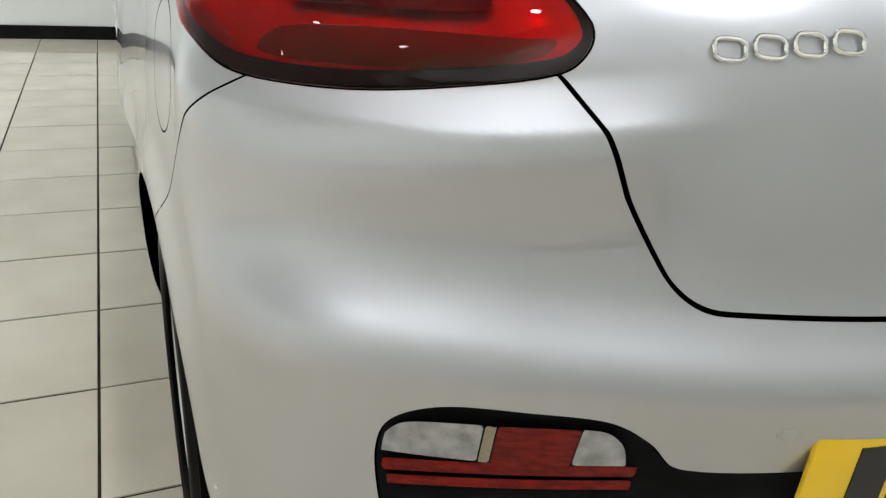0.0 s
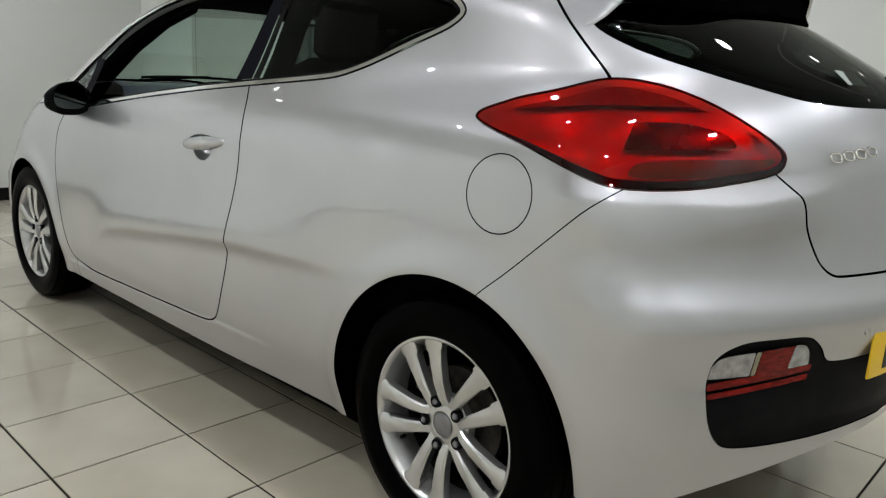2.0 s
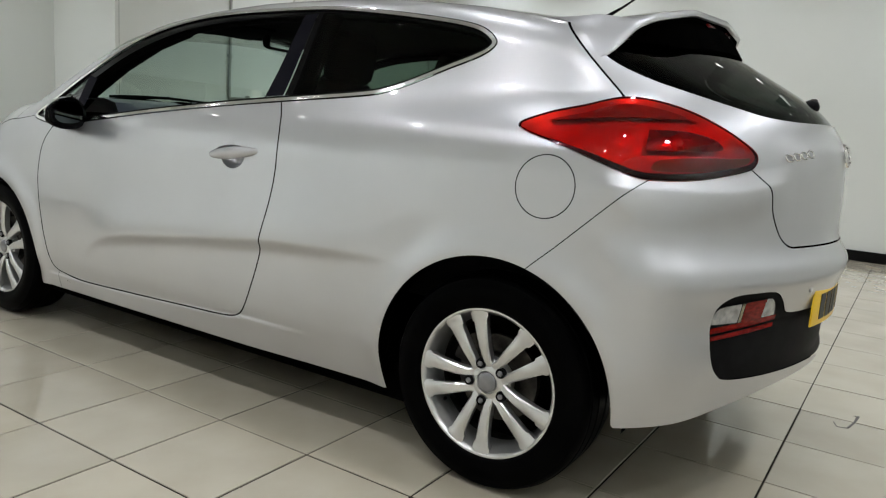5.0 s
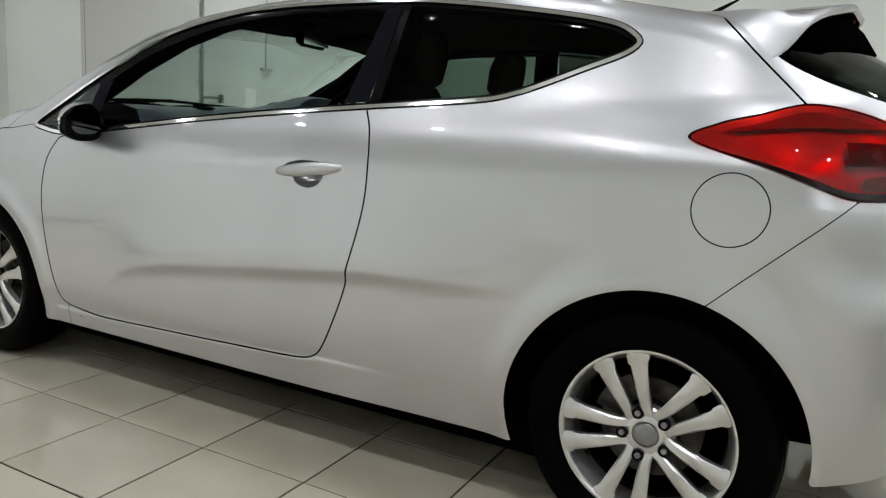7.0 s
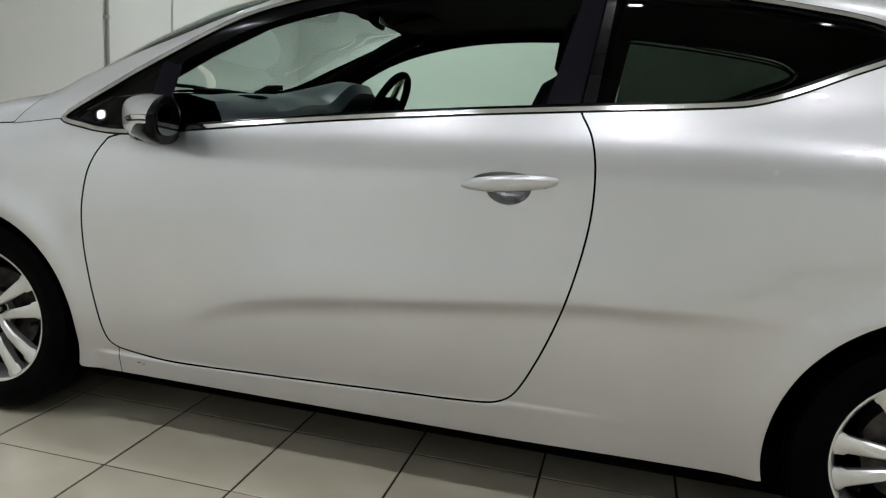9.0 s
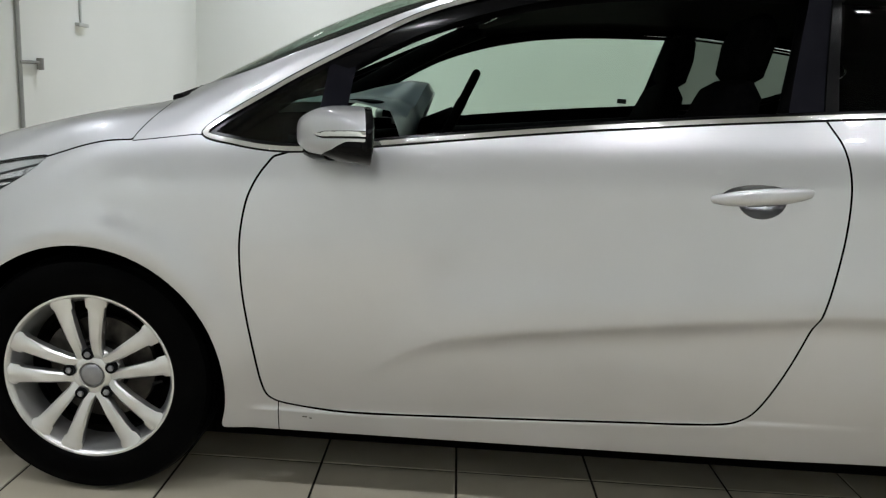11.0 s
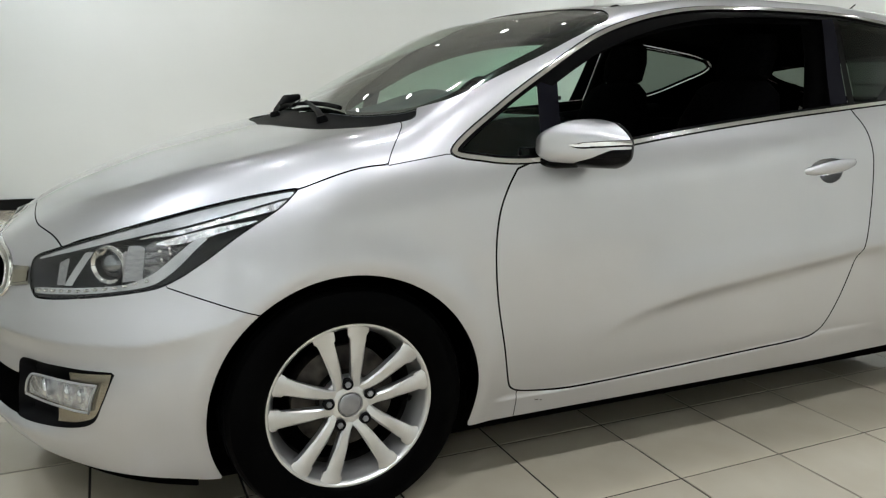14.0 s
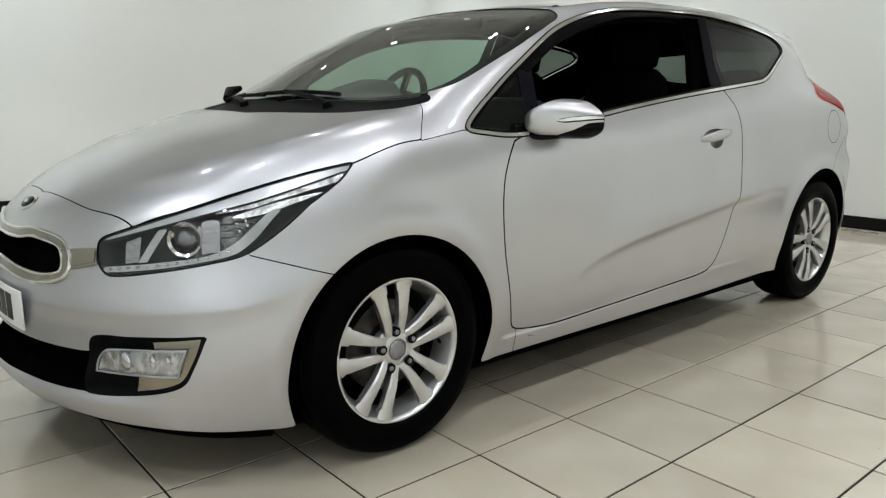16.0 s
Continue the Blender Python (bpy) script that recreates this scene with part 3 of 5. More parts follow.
DOOR = rounded([(0.883, 1.072), (0.848, 1.011), (0.83, 0.933), (0.828, 0.821), (0.845, 0.7), (0.876, 0.574), (0.924, 0.443), (0.98, 0.338), (1.043, 0.307), (1.3, 0.292), (1.72, 0.274), (2.0, 0.266),
                (2.155, 0.281), (2.198, 0.307), (2.228, 0.434), (2.254, 0.572), (2.262, 0.696), (2.25, 0.792), (2.225, 0.854), (2.19, 0.905), (2.19, 0.905), (1.9, 1.0), (1.5, 1.05), (1.0, 1.10), (0.883, 1.11), (0.883, 1.11)])
GRILLE = rounded([(-0.3, 0.690), (0.0, 0.673), (0.134, 0.678), (0.204, 0.687), (0.344, 0.680), (0.40, 0.658), (0.422, 0.608), (0.408, 0.580), (0.34, 0.562), (0.237, 0.555), (0.069, 0.566), (-0.3, 0.55)])
LOW_GRILLE = rounded([(-0.3, 0.400), (0.11, 0.399), (0.32, 0.397), (0.47, 0.398), (0.58, 0.40), (0.58, 0.30), (0.48, 0.288), (0.25, 0.285), (-0.3, 0.282)])
FOG_FRONT = rounded([(0.505, 0.440), (0.60, 0.448), (0.742, 0.454), (0.742, 0.454), (0.728, 0.379), (0.699, 0.319), (0.622, 0.293), (0.49, 0.285), (0.462, 0.303), (0.492, 0.377)])
REAR_DIFFUSER = rounded([(0.667, 0.53), (0.665, 0.610), (0.62, 0.645), (0.54, 0.651), (0.469, 0.648), (0.423, 0.62), (0.385, 0.584), (0.26, 0.578), (-0.3, 0.578), (-0.3, 0.402), (0.2, 0.408), (0.457, 0.409), (0.605, 0.420), (0.648, 0.457)])
S2 = math.sqrt(2)

shell_half = half_shell()
x, y, z = col(shell_half)
arch = np.minimum(np.hypot(x, z - 0.318) - 0.368, np.hypot(x - 2.65, z - 0.312) - 0.350)
whole = clip(shell_half, np.maximum(mask(-np.where(y > 0.4, arch, 0.1), np.abs(x) < 9), bottom_edge(x) - z))


def cut(mesh, value, gap=0.0027):
    """(the piece inside, the rest)"""
    return split(mesh, value(*col(mesh)), gap)


in_windows = lambda x, y, z: mask(inside_outline(x, z, WINDOWS), (y > 0.35) & (z > 0.88))
in_screen = lambda x, y, z: mask(inside_outline(x, y, SCREEN_EDGE), z > 0.9)
in_cowl = lambda x, y, z: mask(inside_outline(x, y, COWL_EDGE), z > 0.9)
in_rear_glass = lambda x, y, z: mask(inside_outline(y, z, REAR_GLASS), x < -0.08)
in_tail = lambda x, y, z: mask(inside_outline((x + y) / S2, z, TAIL_LAMP), (x < 0.05) & (y > 0.3))
in_head = lambda x, y, z: mask(inside_outline((y - x) / S2, z, HEAD_LAMP), (x > 2.6) & (y > 0.3))
in_bonnet = lambda x, y, z: mask(inside_outline(x, y, BONNET), z > 0.66)
in_door = lambda x, y, z: mask(inside_outline(x, z, DOOR), y > 0.3)
in_flap = lambda x, y, z: mask(np.hypot(x + 0.131, z - 0.890) - 0.083, y > 0.4)
in_front = lambda x, y, z: np.maximum(z - np.interp(x, [2.7, 2.86, 3.066, 3.1, 3.2], [0.525, 0.578, 0.646, 0.72, 1.0]), 2.75 - x) * 0.9
in_rear = lambda x, y, z: np.maximum((z - (0.675 - 0.949 * (x + 0.113))) * 0.72, x - 0.1)
seam_x = lambda z: np.interp(z, [0.9, 1.138, 1.249, 1.346, 1.42], [-0.20, -0.246, -0.128, -0.03, -0.005])
seam_y = lambda z: np.interp(z, [0.70, 0.762, 0.795, 0.868, 0.927, 0.965, 0.985, 1.0], [0.34, 0.398, 0.422, 0.466, 0.494, 0.519, 0.54, 1.2])
in_gate = lambda x, y, z: smax(np.maximum((x - seam_x(z)) * 0.75, y - seam_y(z)), 0.762 - z, 0.03)
in_grille = lambda x, y, z: mask(inside_outline(y, z, GRILLE), x > 3.1)
in_low = lambda x, y, z: mask(inside_outline(y, z, LOW_GRILLE), x > 3.0)
in_fog = lambda x, y, z: mask(inside_outline(y, z, FOG_FRONT), x > 2.95)
in_diffuser = lambda x, y, z: mask(inside_outline(y, z, REAR_DIFFUSER), x < -0.4)

cup_r = lambda x, z: np.hypot((x - 1.034) / np.where(z > 0.878, 0.096, 0.058), (z - 0.878) / np.where(z > 0.878, 0.034, 0.046))
windows, left = cut(whole, in_windows, 0)
screen, left = cut(left, in_screen, 0.001)
rear_glass, left = cut(left, in_rear_glass, 0.001)
liner = left
tail_lamp, left = cut(left, in_tail, 0.0012)
head_lamp, left = cut(left, in_head, 0.0015)
_, liner = cut(liner, in_tail, 0)
_, liner = cut(liner, in_head, 0)
_, liner = cut(liner, lambda x, y, z: mask((cup_r(x, z) - 1) * 0.04, y > 0.3), 0)
_, liner = cut(liner, in_fog, 0)
_, liner = cut(liner, in_diffuser, 0)
_, liner = cut(liner, in_grille, 0)
_, liner = cut(liner, in_low, 0)
cowl, left = cut(left, in_cowl, 0.001)
bonnet, left = cut(left, in_bonnet, 0.0013)
door, left = cut(left, in_door)
flap, left = cut(left, in_flap, 0.0015)
cup, door = cut(door, lambda x, y, z: mask((cup_r(x, z) - 1) * 0.04, y > 0.3), 0.0)
gate, left = cut(left, in_gate)
front_bumper, left = cut(left, in_front, 0.0015)
fender, left = cut(left, lambda x, y, z: np.maximum(2.168 - x, z - np.interp(x, [2.1, 2.17, 2.38, 2.542, 2.57], [0.9, 0.93, 0.944, 0.918, 1.25])), 0.0013)
rear_bumper, left = cut(left, in_rear, 0.0013)
tail_lamp, head_lamp = refine(tail_lamp), refine(head_lamp)
grille, front_bumper = cut(front_bumper, in_grille, 0.001)
fog, front_bumper = cut(front_bumper, in_fog, 0.0)
low_grille, front_bumper = cut(front_bumper, in_low, 0.0)
diffuser, rear_bumper = cut(rear_bumper, in_diffuser, 0.001)
fog, grille, diffuser = refine(fog, 2), refine(grille), refine(diffuser)

panel("body", left, PAINT, car, "silver metallic body shell")
# a near-black sheet gives the panel gaps their shade
panel("seam_liner", liner, DARK, car, "near-black sheet for the shade in the panel gaps", -0.011)
panel("bonnet", bonnet, PAINT, car, "silver bonnet")
pair("front_wing", fender, PAINT, car, "silver front wing")
doors = pair("door", door, PAINT, car, "silver long door")
cup[0][:, 1] -= 0.046 * np.clip(1 - cup_r(cup[0][:, 0], cup[0][:, 2]) ** 2, 0, 1) ** 0.7
for side_door, sgn in zip(doors, (1, -1)):
    V, F = cup[0] * np.array([1, sgn, 1]), cup[1][:, ::sgn]
    me = bpy.data.meshes.new("handle_cup")
    me.from_pydata(V.tolist(), [], F.tolist())
    finish("handle_cup", me, PAINT, side_door, "silver finger recess")
    pts, rad = [], []
    for k in range(25):
        q = k / 24
        hx, hz = 1.152 - 0.236 * q, 0.871 + 0.028 * q
        out = 0.001 + 0.019 * math.sin(math.pi * q) ** 0.45
        pts.append((hx, sgn * (float(side(np.array(hx), np.array(hz))) + out - 0.008), hz))
        rad.append(0.004 + 0.0120 * math.sin(math.pi * min(max(q, 0.02), 0.98)) ** 0.55)
    part("door_handle", tube(pts, rad, 16, flat=1.3), PAINT, side_door, "silver pull handle")
pair("fuel_flap", flap, PAINT, car, "round silver fuel flap")
tailgate = panel("tailgate", gate, PAINT, car, "silver tailgate")
nose = panel("front_bumper", front_bumper, PAINT, car, "silver front bumper")
tail = panel("rear_bumper", rear_bumper, PAINT, car, "silver rear bumper")
panel("cowl", cowl, BLACK_PLASTIC, car, "black plastic cowl under the windscreen", -0.006)
panel("windscreen", screen, SCREEN, car, "clear windscreen", -0.003)
panel("rear_window", rear_glass, PRIVACY, tailgate, "dark tinted rear window", -0.004)
screen_rim, _ = cut(screen, lambda x, y, z: -inside_outline(x, y, SCREEN_EDGE) - 0.022, 0)
panel("windscreen_border", screen_rim, GLOSS_BLACK, car, "black glass border", -0.006)
rim_r, _ = cut(rear_glass, lambda x, y, z: -inside_outline(y, z, REAR_GLASS) - 0.03, 0)
panel("window_border", rim_r, GLOSS_BLACK, tailgate, "black glass border", -0.007)

# side windows: bright strip, black frame, pillar covers and three panes
ring = lambda lo: (lambda x, y, z: -inside_outline(x, z, WINDOWS) - lo)
black_edge, rest_w = cut(windows, ring(0.004), 0)
chrome, rest_w = cut(rest_w, ring(0.0145), 0)
pair("window_strip", chrome, CHROME, car, "bright chrome window strip", 0.003)
pair("window_gasket", black_edge, RUBBER, car, "black rubber line", -0.002)
frame_top = lambda x: np.interp(x, [0.83, 0.87, 1.3, 1.8, 2.03, 2.08], [0.010, 0.030, 0.036, 0.056, 0.060, 0.018])
frame_in = lambda x, y, z: np.maximum(inside_outline(x, z, WINDOWS) + 0.024, inside_outline(x, z + frame_top(x), WINDOWS))
panes, frame_piece = cut(rest_w, frame_in, 0)
b_front = lambda z: 0.972 - 0.21 * (z - 1.07)
b_seam = lambda z: 0.886 - 0.11 * (z - 1.07)
b_rear = lambda z: 0.846 - 0.07 * (z - 1.07)
a_front = lambda z: 2.105 - 0.12 * (z - 0.92)
quarter, rest_w = cut(panes, lambda x, y, z: x - b_rear(z), 0.004)
b_post, rest_w = cut(rest_w, lambda x, y, z: x - b_front(z), 0.0)
door_pane, rest_w = cut(rest_w, lambda x, y, z: x - a_front(z) + 0.066, 0.0)
a_post, corner_pane = cut(rest_w, lambda x, y, z: x - a_front(z), 0.0)
pair("window_frame", frame_piece, GLOSS_BLACK, car, "black window frame", -0.003)
b_body, b_door = cut(b_post, lambda x, y, z: x - b_seam(z), 0.0022)
pair("pillar_cover", b_door, PILLAR, car, "satin black door pillar cover", -0.001)
pair("body_pillar_cover", b_body, GLOSS_BLACK, car, "black body pillar cover", -0.002)
pair("frame_lining", frame_piece, TRIM, car, "black inner door frame", -0.034)
pair("pillar_cover", a_post, PILLAR, car, "black mirror pillar", -0.002)
pair("quarter_window", quarter, PRIVACY, car, "dark tinted rear side window", -0.005)
# the window on the car's left is wound down
panel("door_window", door_pane, GLASS, car, "green tinted door window", -0.007, both=False, one_side=True)
pair("corner_window", corner_pane, GLASS, car, "small fixed corner window", -0.005)


# ---------------------------------------------------------------- tail lamps, wrapped round the rear corners
def lamp_part(value, mesh, name, material, parent, label, lift, sign):
    piece = clip(mesh, value(*col(mesh)))
    lift = lift(*col(piece)) if callable(lift) else lift
    return panel(name, piece, material, parent, label, lift, both=False, one_side=sign < 0)


def area(a, b, outline):
    """Distance to an outline drawn in the lamp's own slanted plane."""
    return inside_outline(a, b, rounded(outline))


AMBER_AREA = [(0.262, 0.955), (0.241, 0.977), (0.143, 0.988), (0.0, 0.994), (-0.03, 0.996), (-0.02, 0.982), (0.051, 0.962), (0.22, 0.950)]
STOP_AREA = [(0.238, 1.062), (0.238, 1.062), (0.132, 1.061), (0.057, 1.044), (0.04, 1.02), (0.09, 1.013), (0.267, 1.006), (0.267, 1.006)]
amber_lens, red_lens = cut(tail_lamp, lambda x, y, z: area((x + y) / S2, z, AMBER_AREA), 0)
for sign in (1, -1):
    edge_d = lambda x, y, z: inside_outline((x + y) / S2, z, TAIL_LAMP)
    lamp = panel("tail_lamp", red_lens, RED_LENS, car, "large red wrap-round tail lamp", 0.004, both=False, one_side=sign < 0)
    panel("indicator", amber_lens, AMBER_LENS, lamp, "brown amber indicator lens", 0.0042, both=False, one_side=sign < 0)
    panel("housing", tail_lamp, RED_BOWL, lamp, "silvered lamp housing", hollow(edge_d(*col(tail_lamp)), 0.022, 0.002, 0.02), both=False, one_side=sign < 0)
    lamp_part(lambda x, y, z: -edge_d(x, y, z) - np.interp(z, [0.95, 0.985, 1.02, 1.06], [0.017, 0.014, 0.006, 0.002]), tail_lamp, "border", GLOSS_BLACK, lamp, "black lamp border", 0.0, sign)
    lamp_part(lambda x, y, z: area((x + y) / S2, z, STOP_AREA), tail_lamp, "stop_lamp", SMOKED, lamp, "smoked inner lamp", -0.010, sign)
    lamp_part(lambda x, y, z: np.maximum(np.interp((x + y) / S2, [0.05, 0.122, 0.274, 0.361, 0.5], [1.08, 1.096, 1.093, 1.085, 1.066]) - z, edge_d(x, y, z) + 0.008), tail_lamp, "upper_reflector", DEEP_RED, lamp, "darker upper lamp band", -0.012, sign)

# ---------------------------------------------------------------- head lamps


def flip(bm, sign):
    if sign < 0:
        bm.transform(Matrix.Diagonal((1, -1, 1, 1)))
    return bm


def ball(at, r, scale=(1, 1, 1)):
    bm = bmesh.new()
    bmesh.ops.create_uvsphere(bm, u_segments=24, v_segments=14, radius=r, matrix=Matrix.LocRotScale(at, None, scale))
    return bm


def disc_ring(at, axis, profile, steps=36):
    """A turned piece whose axis points along `axis`."""
    bm = lathe(profile, steps)
    q = Vector(axis).to_track_quat("Y", "Z").to_matrix().to_4x4()
    bm.transform(Matrix.Translation(at) @ q)
    return bm


GUIDE_AREA = [(-1.69, 0.740), (-1.63, 0.744), (-1.55, 0.768), (-1.47, 0.798), (-1.55, 0.784), (-1.64, 0.760)]
STRIP_OUT = [(-2.016, 0.605), (-1.861, 0.618), (-1.762, 0.632), (-1.677, 0.650), (-1.631, 0.683), (-1.587, 0.738), (-1.572, 0.758)]
STRIP_IN = [(-1.597, 0.755), (-1.635, 0.717), (-1.681, 0.674), (-1.744, 0.648), (-1.863, 0.632), (-2.012, 0.617)]
STRIP_AREA = STRIP_OUT + STRIP_IN
STRIP_BEADS = [(h, float(np.interp(h, [-2.0, -1.861, -1.762, -1.68], [0.613, 0.625, 0.640, 0.661]))) for h in np.linspace(-1.995, -1.69, 13)]


def on_lamp(h, hz, lift):
    """A point of the shell by its place in the head lamp's slanted plane."""
    mid = np.array([[2.45, 2.45 + h * S2, hz]])
    p = on_shell(mid, np.array([[1 / S2, 1 / S2, 0.0]]))[0]
    return Vector(p + shell_normal(p[None])[0] * lift)


for sign in (1, -1):
    head_d = lambda x, y, z: inside_outline((y - x) / S2, z, HEAD_LAMP)
    lamp = panel("head_lamp", head_lamp, LENS, car, "clear swept-back head lamp with projector", 0.002, both=False, one_side=sign < 0)
    panel("housing", head_lamp, BEZEL, lamp, "dark grey lamp housing", hollow(head_d(*col(head_lamp)), 0.055, 0.003, 0.02), both=False, one_side=sign < 0)
    lamp_part(lambda x, y, z: -head_d(x, y, z) - 0.003, head_lamp, "border", GLOSS_BLACK, lamp, "black lamp border", -0.001, sign)
    brow = lambda h: np.interp(h, [-2.012, -1.87, -1.733, -1.638, -1.563, -1.428], [0.684, 0.721, 0.757, 0.780, 0.803, 0.848])
    lamp_part(lambda x, y, z: np.maximum(brow((y - x) / S2) - z, head_d(x, y, z) + 0.005), head_lamp, "brow", BROW, lamp, "silver upper strip", -0.006, sign)
    under = lambda h: np.interp(h, [-1.733, -1.638, -1.563, -1.428], [0.751, 0.766, 0.789, 0.826])
    lamp_part(lambda x, y, z: np.maximum(np.maximum(under((y - x) / S2) - z, z + 0.003 - brow((y - x) / S2)), np.maximum(-1.733 - (y - x) / S2, head_d(x, y, z) + 0.006)), head_lamp, "lower_brow", FLUTED, lamp, "clear fluted strip under the brow", -0.012, sign)
    lamp_part(lambda x, y, z: area((y - x) / S2, z, GUIDE_AREA), head_lamp, "light_guide", FLUTED, lamp, "clear light guide", -0.008, sign)
    lamp_part(lambda x, y, z: area((y - x) / S2, z, STRIP_AREA), head_lamp, "daytime_strip", BROW, lamp, "pale daytime lamp strip", -0.007, sign)
    for h, hz in STRIP_BEADS:
        at = on_lamp(h, hz, -0.006)
        part("bead", flip(ball(at, 0.0052, (1.4, 1.0, 0.7)), sign), CHROME, lamp)
    lamp_part(lambda x, y, z: area((y - x) / S2, z, [(-1.975, 0.684), (-1.975, 0.684), (-1.92, 0.697), (-1.92, 0.697), (-1.922, 0.634), (-1.922, 0.634), (-1.972, 0.630), (-1.972, 0.630)]), head_lamp, "reflector", FROSTED, lamp, "frosted inner reflector", lambda x, y, z: -0.034 + 0.35 * ((y - x) / S2 + 1.975), sign)
    lamp_part(lambda x, y, z: area((y - x) / S2, z, [(-1.876, 0.714), (-1.876, 0.714), (-1.852, 0.716), (-1.852, 0.716), (-1.900, 0.634), (-1.900, 0.634), (-1.925, 0.632), (-1.925, 0.632)]), head_lamp, "reflector_fin", BROW, lamp, "pale slanted fin", -0.016, sign)
    lamp_part(lambda x, y, z: area((y - x) / S2, z, [(-1.770, 0.735), (-1.770, 0.735), (-1.722, 0.738), (-1.722, 0.738), (-1.716, 0.660), (-1.716, 0.660), (-1.759, 0.652), (-1.759, 0.652)]), head_lamp, "side_reflector", FROSTED, lamp, "silvered side reflector", lambda x, y, z: -0.012 - 26.0 * ((y - x) / S2 + 1.744) ** 2, sign)
    lamp_part(lambda x, y, z: area((y - x) / S2, z, [(-1.714, 0.744), (-1.64, 0.752), (-1.638, 0.714), (-1.690, 0.668), (-1.708, 0.668)]), head_lamp, "indicator", SMOKE_CELL, lamp, "smoky fluted indicator", -0.022, sign)
    for k, (h, hz, w) in enumerate([(-1.676, 0.727, 1.0), (-1.662, 0.742, 1.3), (-1.650, 0.722, 0.8), (-1.644, 0.746, 1.0), (-1.668, 0.708, 0.7), (-1.655, 0.733, 0.6)]):
        part("facet", flip(ball(on_lamp(h, hz, -0.014), 0.0058, (w, w, 0.8 + 0.1 * (k % 3))), sign), CHROME, lamp)
    part("projector", flip(ball((3.160, 0.598, 0.682), 0.040), sign), PROJECTOR, lamp, "round projector lens")
    part("projector_ring", flip(disc_ring((3.172, 0.612, 0.682), (0.62, 0.78, 0.0), [(0.036, 0.020), (0.043, 0.026), (0.049, 0.016), (0.048, -0.02), (0.040, -0.02)]), sign), CHROME, lamp, "chrome ring")

# ---------------------------------------------------------------- grille, fog lamps and plates at the nose
GRILLE_HOLE = rounded([(-0.3, 0.672), (0.0, 0.654), (0.148, 0.658), (0.228, 0.669), (0.335, 0.663), (0.38, 0.647), (0.397, 0.602), (0.37, 0.588), (0.291, 0.580), (0.199, 0.584), (0.061, 0.594), (-0.3, 0.58)])
core_g, rim_g = cut(grille, lambda x, y, z: inside_outline(y, z, GRILLE_HOLE), 0)
panel("grille_surround", rim_g, SATIN_BRIGHT, nose, "chrome grille surround", 0.006)
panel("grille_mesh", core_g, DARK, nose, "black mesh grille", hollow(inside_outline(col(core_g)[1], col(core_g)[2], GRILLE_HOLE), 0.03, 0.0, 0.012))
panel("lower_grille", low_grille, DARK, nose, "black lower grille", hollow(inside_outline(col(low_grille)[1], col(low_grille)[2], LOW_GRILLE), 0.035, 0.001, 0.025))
ends_g = rounded([(0.408, 0.655), (0.408, 0.655), (0.490, 0.663), (0.490, 0.663), (0.497, 0.622), (0.497, 0.622), (0.420, 0.602), (0.420, 0.602)])
front_bit = refine(clip(front_bumper, np.maximum(3.1 - col(front_bumper)[0], np.abs(col(front_bumper)[2] - 0.63) - 0.06)), 2)
grip = clip(front_bit, inside_outline(col(front_bit)[1], col(front_bit)[2], ends_g))
wings = pair("grille_wing", grip, SATIN_BRIGHT, nose, "satin grille wing", 0.004)
ends_in = rounded([(0.424, 0.646), (0.424, 0.646), (0.480, 0.653), (0.480, 0.653), (0.486, 0.627), (0.486, 0.627), (0.432, 0.613), (0.432, 0.613)])
for wing, sgn in zip(wings, (1, -1)):
    inner_w = clip(grip, inside_outline(col(grip)[1], col(grip)[2], ends_in))
    panel("wing_inlay", inner_w, SATIN, wing, "dull bronze inlay", 0.0055, both=False, one_side=sgn < 0)
for outline, name, r in ((GRILLE, "surround_edge", 0.0055), (GRILLE_HOLE, "surround_lip", 0.0045)):
    half = [p for p in outline if p[1] > 0 and p[0] >= 0]
    start = max(range(len(half)), key=lambda k: -half[k][0] + half[k][1])
    half = half[start:] + half[:start]
    pts = []
    for sgn, run in ((1, half), (-1, half[::-1])):
        for yy, zz in run[::2]:
            p = on_shell(np.array([[3.0, yy, zz]]), np.array([[1.0, 0, 0]]))[0]
            p = p + shell_normal(p[None])[0] * 0.004
            pts.append((p[0], sgn * p[1], p[2]))
    part(name, tube(pts, r, 8, cyclic=True), CHROME, nose, "polished chrome edge")
